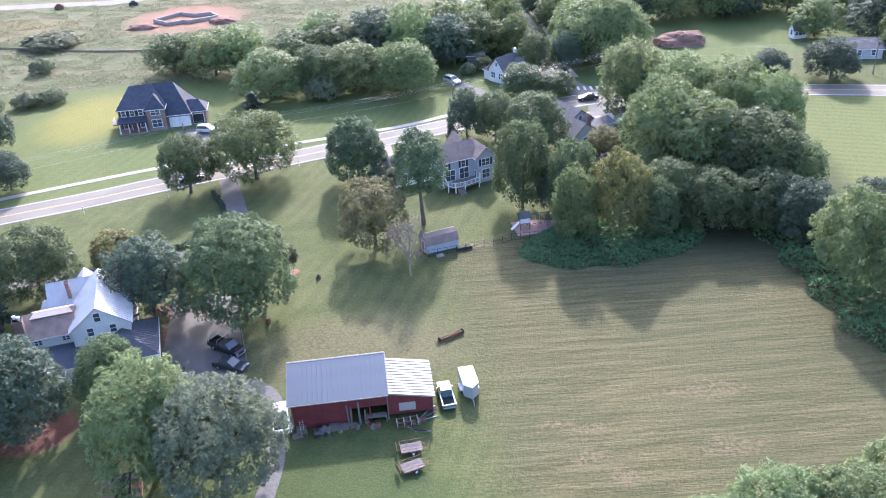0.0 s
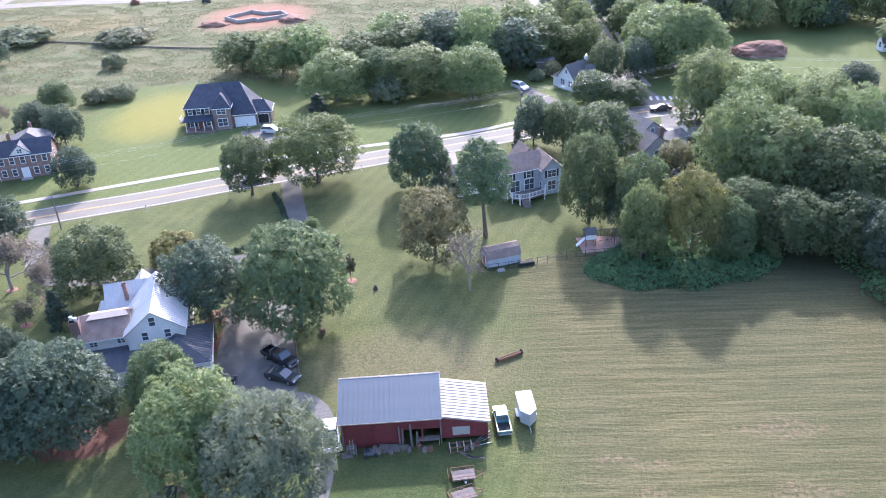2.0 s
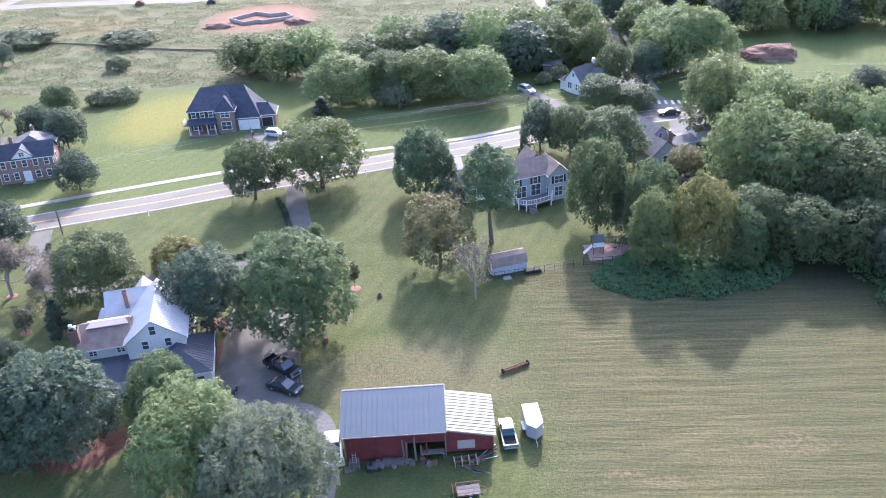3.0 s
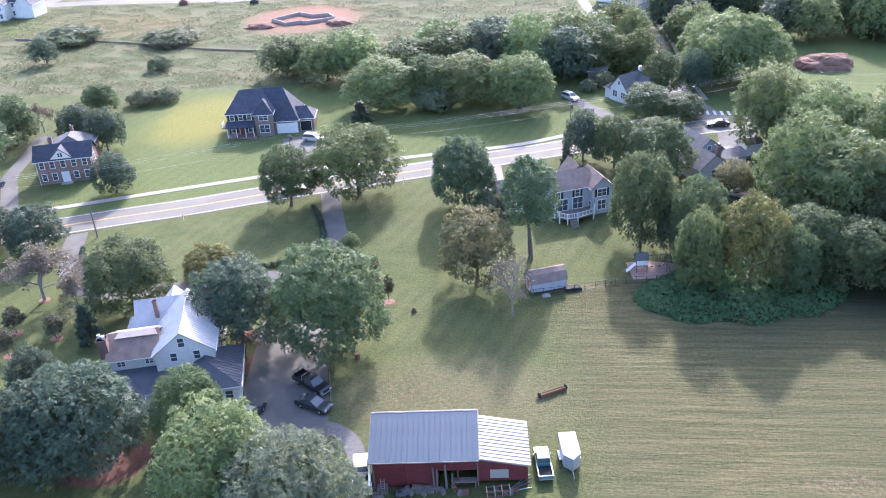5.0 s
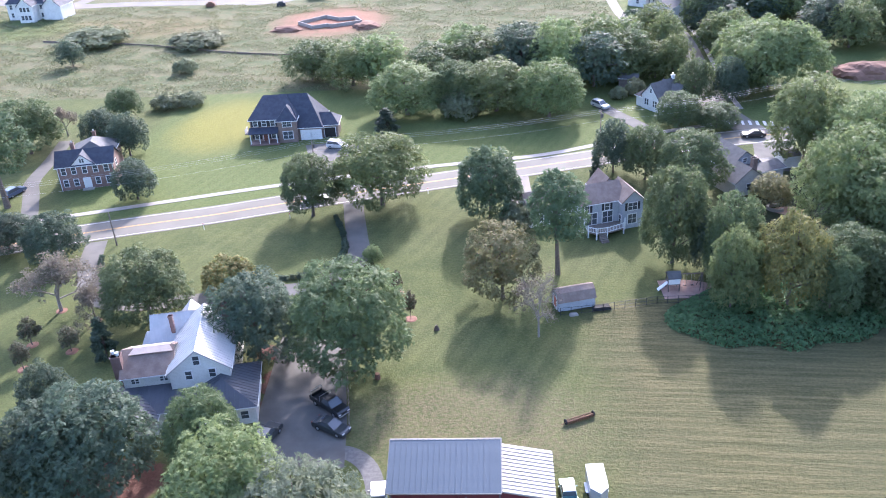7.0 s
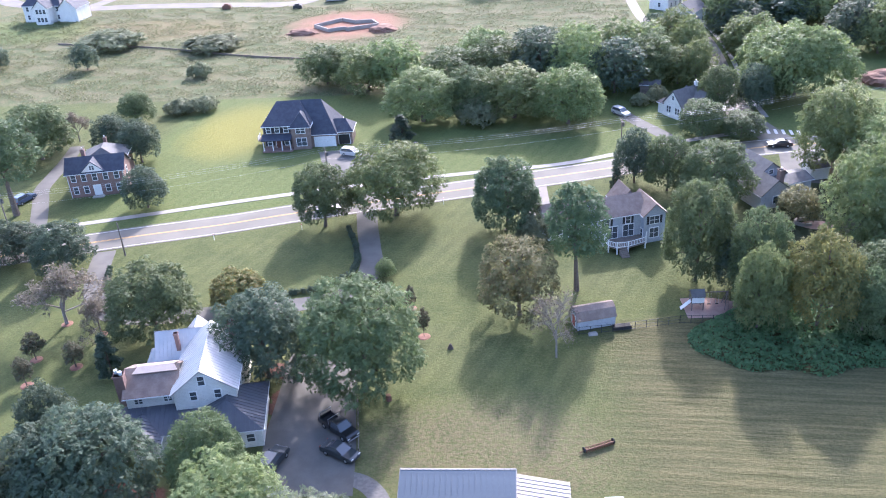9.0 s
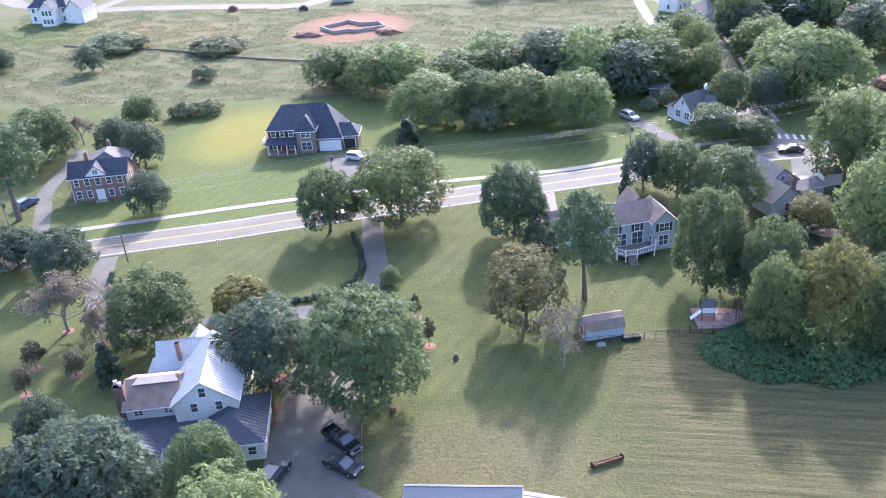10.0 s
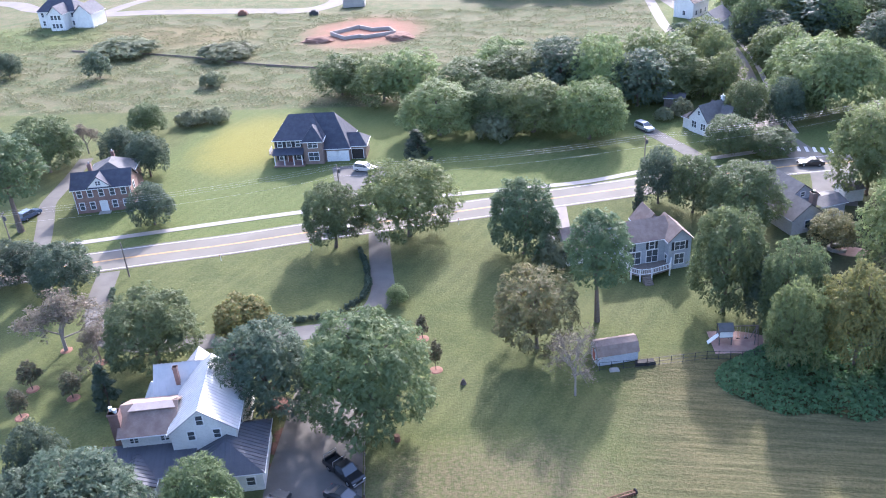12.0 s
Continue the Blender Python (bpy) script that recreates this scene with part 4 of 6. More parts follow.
def sprays(pos, nrm, way, size, rng, per=4):
    """Twigs of pointed leaves: each starts at pos, runs along way and lies square to nrm."""
    way = unit(way - nrm * (way * nrm).sum(1, keepdims=True))
    side = np.cross(nrm, way)
    out = []
    for j in range(per):
        s = size * rng.uniform(0.65, 1.35, (len(pos), 1))
        turn = (-1) ** j * rng.uniform(0.35, 1.1, (len(pos), 1))
        d = way * np.cos(turn) + side * np.sin(turn) + nrm * rng.uniform(-0.45, 0.25, (len(pos), 1))
        w = np.cross(nrm, d) * s * 0.62
        p = pos + way * size * 0.85 * (j - per / 2) + nrm * s * rng.uniform(-0.3, 0.3, (len(pos), 1))
        out.append(np.stack([p - w, p + w, p + d * s * 2.0], 1))
    return np.concatenate(out).reshape(-1, 3)


def make_tree(name, label, leafm, seed, R=6.0, H=13.0, base=0.03, profile="round", clumps=150, leaves=25600, leaf=0.133, clump_r=0.17, trunk=0.32, barkm=None, group="", droop=0.35, flat=0.75, category="tree"):
    """A tree of crown radius R and height H with its foot at the origin: domes of leafy twigs on limbs, round a dim core."""
    rng = np.random.default_rng(seed)
    cz, hz = H * (base + 1) / 2, H * (1 - base) / 2
    ph = rng.uniform(0, 6.28, 3)
    C, rad = [], []
    while len(C) < clumps:
        d = rng.normal(size=3)
        d /= np.linalg.norm(d)
        if d[2] < -0.75:
            continue
        lobe = 1 + 0.07 * math.sin(3 * math.atan2(d[1], d[0]) + ph[0]) + 0.06 * math.sin(5 * math.atan2(d[1], d[0]) + 3 * d[2] + ph[1])
        k = rng.uniform(0.72, 0.89)
        p = d * k * lobe
        z = p[2]
        if profile == "cone":
            ang = rng.uniform(0, 2 * math.pi)
            z = rng.uniform(-0.95, 0.9)
            wid = (1 - ((z + 1) / 2) ** 1.5) * 1.05 + 0.05
            rr = wid * math.sqrt(rng.uniform(0.2, 1)) * 0.8
            p = np.array([rr * math.cos(ang), rr * math.sin(ang), z])
        elif profile == "round":
            p[:2] *= 1 + 0.5 * max(-z, 0)
        elif profile == "oval":
            p[:2] *= 1.1 - 0.35 * max(z, 0) ** 1.5 + 0.15 * max(-z, 0)
        elif profile == "broad":
            p[:2] *= 1.03 + 0.45 * max(-z, 0)
        C.append(np.array([p[0] * R, p[1] * R, cz + p[2] * hz]))
        rad.append(clump_r * rng.uniform(0.6, 1.3) * (0.6 if profile == "cone" else 1.0))
    C, rad = np.array(C), np.array(rad)
    k = leaves // 4
    idx = rng.choice(len(C), k, p=rad ** 2 / (rad ** 2).sum())
    out = unit(C[idx] - np.array([0, 0, cz - 0.25 * hz]))
    d = unit(rng.normal(size=(k, 3)) + out * 0.75 + np.array([0, 0, 0.55]))
    ext = np.array([R, R, (R + hz) * 0.5 * flat])
    pos = C[idx] + d * rng.uniform(0.35, 1.0, (k, 1)) ** 0.45 * rng.uniform(0.88, 1.14, (k, 1)) * (rad[idx][:, None] * ext)
    if profile != "cone":
        # twigs between the domes close the crown
        q = k * 2 // 5
        g = rng.normal(size=(q * 2, 3))
        g = unit(g[g[:, 2] / np.linalg.norm(g, axis=1) > -0.8])[:q]
        q = len(g)
        low = np.maximum(-g[:, 2:3], 0)
        wide = {"round": 1 + 0.42 * low, "broad": 1.03 + 0.38 * low, "oval": 1.08 - 0.35 * np.maximum(g[:, 2:3], 0) ** 1.5 + 0.12 * low}[profile]
        turn = np.arctan2(g[:, 1:2], g[:, 0:1])
        lobe = 1 + 0.07 * np.sin(3 * turn + ph[0]) + 0.06 * np.sin(5 * turn + 3 * g[:, 2:3] + ph[1])
        pos[:q] = np.array([0, 0, cz]) + g * lobe * rng.uniform(0.74, 0.93, (q, 1)) * np.array([R, R, hz]) * np.concatenate([wide, wide, np.ones((q, 1))], 1)
        d[:q], out[:q] = g, g
    nrm = unit(d * 0.7 + np.array([0, 0, 0.5]) + rng.normal(size=(k, 3)) * 0.5)
    way = d * 0.6 + out * 0.5 + np.array([0, 0, -droop]) + rng.normal(size=(k, 3)) * 0.45
    pos[:, 2] = np.maximum(pos[:, 2], 0.25)
    v = [sprays(pos, nrm, way, leaf, rng)]
    if profile != "cone":
        e = unit(rng.normal(size=(260, 3)))
        wide = 1.0 - 0.3 * np.abs(e[:, 2:3]) if profile == "oval" else 1.0
        core = np.array([0, 0, cz]) + e * rng.uniform(0.3, 1, (260, 1)) ** 0.4 * 0.66 * np.array([R, R, hz]) * wide
        core[:, 2] = np.maximum(core[:, 2], 0.5)
        v.append(sprays(core, unit(e + rng.normal(size=(260, 3)) * 0.4), rng.normal(size=(260, 3)), 0.075 * R, rng, 3))
    t = thing(name, label, category, pose(0, 0, -200), group)
    bm = bmesh.new()
    top = H * (0.75 if profile in ("cone", "oval") else 0.6)
    lean = rng.normal(size=2) * 0.02 * H
    mids = [Vector((0, 0, -0.2)), Vector((lean[0] * 0.4, lean[1] * 0.4, H * base)), Vector((lean[0], lean[1], top * 0.7)), Vector((lean[0] * 1.2, lean[1] * 1.2, top))]
    rads = [trunk * 1.35, trunk * 0.85, trunk * 0.55, trunk * 0.22]
    for i in range(3):
        tube(bm, mids[i], mids[i + 1], rads[i], rads[i + 1], 8)
    for i in rng.choice(len(C), min(16, len(C)), replace=False):
        c = Vector(C[i])
        f = min(max((c.z - H * base) / (top - H * base) * 0.6, 0.02), 0.95)
        s = mids[1].lerp(mids[3], f)
        m_ = s.lerp(c, 0.5) + Vector((0, 0, 0.05 * H))
        tube(bm, s, m_, trunk * 0.32, trunk * 0.2, 5)
        tube(bm, m_, c, trunk * 0.2, trunk * 0.06, 5)
    part("trunk", bm, barkm or BARK, t)
    part("crown", mesh_tris("crown", np.concatenate(v), leafm), None, t)
    return t, R, H


def make_bare(name, label, leafm, seed, R=4.0, H=9.0, leaves=900, barkm=None, leaf=0.2):
    rng = np.random.default_rng(seed)
    t = thing(name, label, "tree", pose(0, 0, -200))
    bm = bmesh.new()
    tips = []

    def grow(p, d, length, r, depth):
        q = p + d * length
        tube(bm, p, q, r, r * 0.65, 5 if depth < 2 else 4)
        if depth == 4:
            tips.append(q)
            return
        for i in range(4 if depth else 5):
            e = d + Vector(rng.normal(size=3)) * (0.62 if depth else 0.5)
            e.z += 0.12
            grow(p + d * length * rng.uniform(0.55, 1.0), e.normalized(), length * rng.uniform(0.6, 0.8), r * 0.55, depth + 1)

    grow(Vector((0, 0, -0.1)), Vector((0, 0, 1)), H * 0.27, 0.15, 0)
    zs = max(p.z for p in tips)
    xs = sorted(math.hypot(p.x, p.y) for p in tips)[int(len(tips) * 0.9)]
    bmesh.ops.scale(bm, verts=bm.verts[:], vec=(R / xs, R / xs, H / zs))
    part("trunk", bm, barkm or PALEBARK, t)
    P = np.array([(p.x * R / xs, p.y * R / xs, p.z * H / zs) for p in tips])
    pos = P[rng.choice(len(P), leaves)] + rng.normal(size=(leaves, 3)) * 0.25
    nrm = rng.normal(size=(leaves, 3))
    nrm /= np.linalg.norm(nrm, axis=1, keepdims=True)
    part("crown", mesh_quads("crown", leaf_cloud(pos, nrm, leaf, rng, 1.0), leafm), None, t)
    return t, R, H


KINDS = {
    "maple": [make_tree("maple_tree", "full green maple tree with dense rounded crown", LEAF["maple"], s, profile="round") for s in (1, 2)],
    "dark": [make_tree("shade_tree", "dark green shade tree with dense crown", LEAF["dark"], s, profile="round", base=0.02) for s in (3, 4)],
    "light": [make_tree("deciduous_tree", "light green deciduous tree with uneven crown", LEAF["light"], s, profile="broad", base=0.02, clumps=150, clump_r=0.17, flat=0.65, droop=0.2) for s in (5, 6)],
    "locust": [make_tree("locust_tree", "grey-green feathery locust tree with open crown", LEAF["locust"], 7, profile="broad", base=0.05, clumps=170, leaves=36000, leaf=0.1, clump_r=0.14, droop=0.0)],
    "edge": [make_tree("deciduous_tree", "light green tree above the field edge vines", LEAF["light"], 25, profile="oval", base=0.16, clumps=130)],
    "oak": [make_tree("roadside_tree", "green spreading tree beside the road", LEAF["maple"], 8, profile="broad", base=0.1, clumps=140, clump_r=0.17)],
    "oakgold": [make_tree("roadside_tree", "yellowing green tree with broad crown", LEAF["oakgold"], 9, R=7, H=13, profile="broad", base=0.08, clumps=140, clump_r=0.17)],
    "gold": [make_tree("autumn_tree", "green tree turning yellow at the crown", LEAF["gold"], 10, profile="oval", base=0.08)],
    "orange": [make_tree("autumn_tree", "small tree turning orange", LEAF["orange"], 11, R=4, H=6, base=0.1, leaves=9000, leaf=0.16)],
    "rust": [make_tree("autumn_tree", "thin-leaved tree turning rusty brown", LEAF["rust"], 12, R=5.5, H=12, base=0.04, clumps=90, leaves=16000, leaf=0.12, clump_r=0.17)],
    "pear": [make_tree("pear_tree", "dense blue-green pear tree with low crown", LEAF["pear"], 13, R=5.5, H=13, profile="round", base=0.0, clumps=170, leaves=32000, leaf=0.125, clump_r=0.16)],
    "tall": [make_tree("tall_tree", "tall slim green tree with bare lower trunk", LEAF["pear"], 14, R=4.2, H=18, profile="oval", base=0.28, clumps=80, clump_r=0.21, leaves=16000)],
    "conifer": [make_tree("evergreen_tree", "dark evergreen tree with conical crown", LEAF["conifer"], 15, R=2.2, H=7, profile="cone", base=0.02, clumps=60, leaves=7000, leaf=0.15, clump_r=0.28, trunk=0.15)],
    "young": [make_tree("young_tree", "young reddish-green tree in a mulch ring", LEAF["red"], 16, R=1.2, H=4.7, profile="oval", base=0.2, clumps=24, leaves=2400, leaf=0.1, clump_r=0.32, trunk=0.07)],
    "youngred": [make_tree("young_tree", "young tree with red leaves in a mulch ring", LEAF["red"], 17, R=1.0, H=4.2, profile="oval", base=0.15, clumps=24, leaves=2400, leaf=0.1, clump_r=0.32, trunk=0.07)],
    "shrub": [make_tree("shrub", "rounded green shrub with dense leaves", LEAF["scrub"], 18, R=3, H=3.6, profile="round", base=0.0, clumps=36, leaves=5000, leaf=0.15, trunk=0.1, category="shrub")],
    "far": [make_tree("woodland_tree", "distant %s woodland tree" % tone, LEAF[leaf_], seed, profile=form, R=rr_, base=0.0, clumps=80, leaves=7600, leaf=0.205, clump_r=0.2) for tone, leaf_, seed, form, rr_ in (("green", "maple", 19, "broad", 6.0), ("light green", "light", 20, "round", 6.4), ("yellowing green", "oakgold", 26, "round", 6.0), ("dark green", "dark", 27, "oval", 5.6))],
    "great": [make_tree("woodland_tree", "great spreading light green tree by the junction", LEAF["light"], 28, R=12, H=16, profile="broad", base=0.04, clumps=230, leaves=36000, leaf=0.2, clump_r=0.12, flat=0.8, trunk=0.5)],
    "bare": [make_bare("bare_tree", "thin pinkish tree with few dry leaves", LEAF["dry"], 21, R=5, H=9, leaves=4200, leaf=0.15)],
    "deadbare": [make_bare("dead_tree", "nearly bare grey tree with a few dry leaves", LEAF["dry"], 22, R=3, H=11, leaves=1300, leaf=0.11)],
}
TREES = """
-28.6 104.8 16.6 7.4 maple
-42.1 107.0 13.2 6.1 dark
-52.6 124.3 5.5 4.0 orange
-61.9 115.6 11.7 6.2 maple
-77.4 117.3 9.5 6.6 bare
-70.5 114.9 6.5 3.2 bare
-97.2 135.6 7.3 4.9 dark
-86.5 132.6 9.0 4.8 dark
-76.9 108.2 4.7 1.3 young
-74.8 102.5 4.6 1.2 young
-70.1 107.0 4.2 1.3 young
-64.0 105.6 6.7 2.1 conifer
-22.9 117.4 4.9 0.8 young
-26.1 124.5 3.8 0.8 youngred
-60.9 87.9 12.3 3.5 dark
-57.0 80.5 12.5 5.6 dark
-41.3 85.7 11.2 4.1 maple
-33.2 73.6 15.7 6.4 light
-25.0 69.8 15.6 6.6 locust
-62.1 78.3 9.3 3.2 dark
-52.8 81.8 13.6 6.7 dark
-46.4 150.4 12.3 5.0 oak
-34.4 155.2 13.8 8.2 oakgold
-14.2 150.2 13.5 5.5 pear
-2.0 130.9 17.9 4.1 tall
-10.0 123.6 12.9 5.6 rust
-4.4 113.7 11.2 3.4 deadbare
-9.5 146.3 4.7 2.9 shrub
15.6 135.0 16.9 5.0 maple
23.2 128.6 15.4 4.3 maple
21.5 132.4 10.2 3.9 dark
8.1 170.1 11.0 4.0 dark
13.8 166.8 11.1 4.3 maple
21.0 160.5 12.5 6.0 maple
4.4 165.3 5.0 1.3 conifer
29.8 121.8 15.7 4.8 gold
22.1 120.8 14.2 3.4 light
35.4 120.9 10.7 3.6 maple
44.2 175.3 17.7 6.7 light
51.9 165.8 17.2 7.0 light
59.9 158.5 17.8 7.3 light
64.4 149.4 17.7 5.9 light
43.0 144.8 19.5 7.0 light
47.9 138.9 17.5 8.1 light
55.5 133.3 16.5 7.8 maple
61.6 131.4 12.4 5.3 light
38.4 125.8 11.7 5.2 maple
45.5 123.0 10.6 5.5 maple
53.4 122.1 10.5 5.5 maple
57.3 116.9 10.7 4.9 dark
58.6 101.5 16.2 5.8 edge
63.5 93.5 16.8 6.2 edge
70.2 119.2 8.9 4.5 dark
-37.8 203.5 12.6 8.0 light
-26.4 206 12.2 6.0 maple
-17.3 205.5 12.6 7.7 light
-4.9 201.5 13.0 7.7 oakgold
-68.2 231.1 10.0 6.4 maple
-56.2 225.6 12.6 7.7 light
-48.6 225.2 13.0 7.3 maple
-34.4 224.5 12.8 7.5 maple
-23.2 228.6 11.5 7.3 light
-12.2 227.9 13.8 7.2 maple
-3.5 222.9 14.8 7.1 maple
5.5 222.4 13.4 7.0 maple
11.9 226.6 10.7 5.7 maple
4.4 239.1 12.0 7.5 light
-64.0 235.8 9.3 6.2 oakgold
-24.9 202.0 6.2 5.0 shrub
-39.9 189.1 6.6 3.2 conifer
-40.5 188.5 3.2 2.1 shrub
27.5 207.0 11.5 4.1 maple
22.7 194.4 7.9 4.7 maple
30.6 193.5 5.6 4.4 maple
35.2 208.6 11.2 3.6 dark
46.1 220.4 16.2 11.9 great
39.0 249.8 10.6 5.8 maple
25.7 256.4 7.9 4.7 maple
32.6 162.2 3.4 3.1 shrub
34.2 155.1 6.5 3.5 rust
95.3 192.1 9.7 5.9 dark
82.7 197.0 6.5 4.3 dark
106.4 227.0 11.2 6.4 light
-107.5 202.4 8.0 4.3 maple
-103.8 183.9 9.1 4.3 dark
-95.2 179.0 9.8 4.3 dark
-83.4 157.1 8.4 4.0 dark
-119.6 180.4 12.6 7.1 maple
-108.5 153.0 20.2 6.3 tall
-116.6 191.0 7.1 3.8 bare
-176.0 248.8 7.4 3.7 dark
-146.0 247.9 8.8 3.6 light
-107.1 239.8 3.9 3.4 shrub
-152.0 271.3 5.1 9.8 shrub
-114.2 267.2 4.2 8.2 shrub
-100.1 210.0 3.5 3.8 shrub
-94.2 211.6 3.5 3.4 shrub
30 55.5 11.2 5 light
37 55 11.4 5 light
44 57 12.3 5.5 light
24 54.5 9.0 4 light
-31.8 133.5 3.2 1.6 light
-33.5 128.5 2.6 1.2 light
-49 117 2.5 1.5 orange
14 231 12 6 maple
21 229 11 5.5 light
7 237 13 7 maple
24 240 12 5 maple
14 243 13 7 light
22 252 12 6 maple
25 226 11 4.5 light
-4 238 13 7 maple
-14 240 12 7 light
-28 238 12 7 maple
40 214 10 4 maple
41 232 13 6 light
42 246 13 6 maple
18 266 9 4 light
23 268 9 3.5 maple
15 216 4 2.5 shrub
11 213 3 2 shrub
"""
rng = random.Random(5)
for line in TREES.strip().splitlines():
    x, y, hh, r, k = line.split()
    x, y, hh, r = float(x), float(y), float(hh), float(r)
    k2 = "far" if y > 215 and k in ("maple", "light") else k
    ob, R, H = rng.choice(KINDS[k2])
    if k2 == "far":
        hh *= rng.uniform(0.86, 1.14)
    s = r / R * (1.05 if hh > 5 else 1.0)
    tree = copy_thing(ob, Matrix.LocRotScale((x, y, 0), Euler((0, 0, rng.uniform(0, 6.28))), (s, s, hh / H)))
    if k2 in ("young", "youngred"):
        tagged(tree, group="young trees on the lawn")
    elif k2 == "far":
        tagged(tree, group="trees of the far wood")
    elif x > 35 and 90 < y < 180 and hh > 8:
        tagged(tree, group="trees of the near wood")
    if k in ("young", "youngred", "bare") and y < 140:
        tagged(part("mulch_ring", tube(bmesh.new(), (x, y, -0.02), (x, y, 0.08), 0.95, 0.75, 14), MULCH), "round reddish mulch bed on the lawn", "mulch bed")
WOODS = ((62, 190, 248, 310, 46, 9), (36, 62, 262, 330, 14, 9), (-40, 22, 338, 400, 26, 8), (120, 190, 190, 236, 10, 8))
for x0, x1, y0, y1, n, r0 in WOODS:
    for i in range(n):
        ob, R, H = rng.choice(KINDS["far"])
        r = r0 * rng.uniform(0.7, 1.1)
        x, y = rng.uniform(x0, x1), rng.uniform(y0, y1)
        tagged(copy_thing(ob, Matrix.LocRotScale((x, y, 0), Euler((0, 0, rng.uniform(0, 6.28))), (r / R, r / R, rng.uniform(11, 17) / H))), group="trees of the far wood")
for k in KINDS.values():
    for ob, _, _ in k:
        for o in (*ob.children_recursive, ob):
            bpy.data.objects.remove(o)


def thicket(name, label, inside, bbox, n, height, leafm, leaf, seed):
    """A low tangle of leaves over an area, in uneven humps."""
    g = np.random.default_rng(seed)
    pts = []
    while len(pts) < n:
        x, y = g.uniform(bbox[0], bbox[1]), g.uniform(bbox[2], bbox[3])
        e = inside(x, y)
        if e <= 0:
            continue
        h0 = height * min(1, e / 1.6) ** 0.6 * (0.55 + 0.6 * noise.noise((x * 0.35, y * 0.35, seed)) + 0.35 * noise.noise((x * 1.1, y * 1.1, seed)) + 0.35)
        pts.append((x, y, max(0.08, h0 * g.uniform(0.75, 1.0))))
    p = np.array(pts)
    nr = g.normal(size=(n, 3)) * 0.5 + np.array([0, -0.15, 0.9])
    nr /= np.linalg.norm(nr, axis=1, keepdims=True)
    return tagged(part(name, mesh_quads(name, leaf_cloud(p, nr, leaf, g, 1.0), leafm), None), label, "vines", kind="stuff")


def patch(x, y):
    dx, dy = (x - 28.5) / 15.5, (y - 120.3 - 0.1 * (x - 28)) / (7.8 + 0.7 * math.sin(x * 0.7))
    return (1 - math.sqrt(dx * dx + dy * dy)) * 7


def edge(x, y):
    """Distance into the strip along the far side of the field."""
    if y > 123:
        return -1
    c = 55.8 - (y - 92) * 0.07 if y > 92 else 55.8 + (92 - y) * 0.3
    return min(x - c + 2.0 + 0.8 * math.sin(y * 0.7), c + 9 - x)


thicket("vine_tangle", "low tangle of green vines at the field edge", patch, (13, 46, 110, 131), 13000, 1.5, LEAF["vine"], 0.26, 31)
thicket("vine_tangle", "low tangle of green vines below the trees", edge, (42, 68, 60, 124), 11000, 2.2, LEAF["vine"], 0.28, 32)
g = np.random.default_rng(40)
n = 140000
p = np.stack([g.uniform(-215, 12, n), g.uniform(208, 330, n), g.uniform(0.1, 0.45, n)], 1)
keep = (p[:, 1] - 0.07 * p[:, 0] > 227.2) & (((p[:, 0] + 80) / 19) ** 2 + ((p[:, 1] - 292) / 17) ** 2 > 1.1) & (np.abs(p[:, 1] - 328) > 5)
p = p[keep]
clus = np.array([noise.noise((x * 0.12, y * 0.25, 3.0)) for x, y, _ in p])
p = p[clus > -0.12]
nr = g.normal(size=p.shape) * 0.5 + np.array([0, 0, 0.9])
nr /= np.linalg.norm(nr, axis=1, keepdims=True)
tagged(part("tall_grass", mesh_quads("tall_grass", leaf_cloud(p, nr, 0.23, g, np.array([1, 1, 1.0])), LEAF["tuft"]), None), "rough tan and green tall meadow grass", "grass", kind="stuff")

# ---- vehicles ----
CARPAINT = {k: paint("paint_" + k, c) for k, c in {"black": (0.012, 0.013, 0.015), "white": (0.48, 0.48, 0.47), "silver": (0.3, 0.31, 0.32), "teal": (0.1, 0.2, 0.2), "blue": (0.05, 0.08, 0.14), "red": (0.3, 0.05, 0.035), "grey": (0.025, 0.032, 0.036)}.items()}
LAMP = plain("headlamp", (0.6, 0.6, 0.58), (0.7, 0.7, 0.68), 0.2)
TAIL = plain("tail_lamp", (0.3, 0.03, 0.02), (0.35, 0.04, 0.03), 0.3)


def prism(pts, half, top_half=None, z_mid=0.8):
    """A side outline (x, z) drawn out to both sides; above z_mid it leans in."""
    bm = bmesh.new()
    zs = [p[1] for p in pts]
    zt = max(zs)

    def hw(z):
        if top_half is None or z <= z_mid:
            return half
        return half + (top_half - half) * (z - z_mid) / (zt - z_mid)

    a = [bm.verts.new((x, -hw(z), z)) for x, z in pts]
    b = [bm.verts.new((x, hw(z), z)) for x, z in pts]
    bm.faces.new(a)
    bm.faces.new(b[::-1])
    for i in range(len(pts)):
        j = (i + 1) % len(pts)
        bm.faces.new((a[j], a[i], b[i], b[j]))
    return bm


def wheels(t, xs, half, r=0.34):
    for x in xs:
        for s in (-1, 1):
            bm = tube(bmesh.new(), (x, s * (half - 0.22), r), (x, s * half, r), r, r, 16)
            w = part("wheel", bm, RUBBER, t)
            part("rim", tube(bmesh.new(), (x, s * (half - 0.02), r), (x, s * (half + 0.015), r), r * 0.62, r * 0.55, 12), STEEL, w)


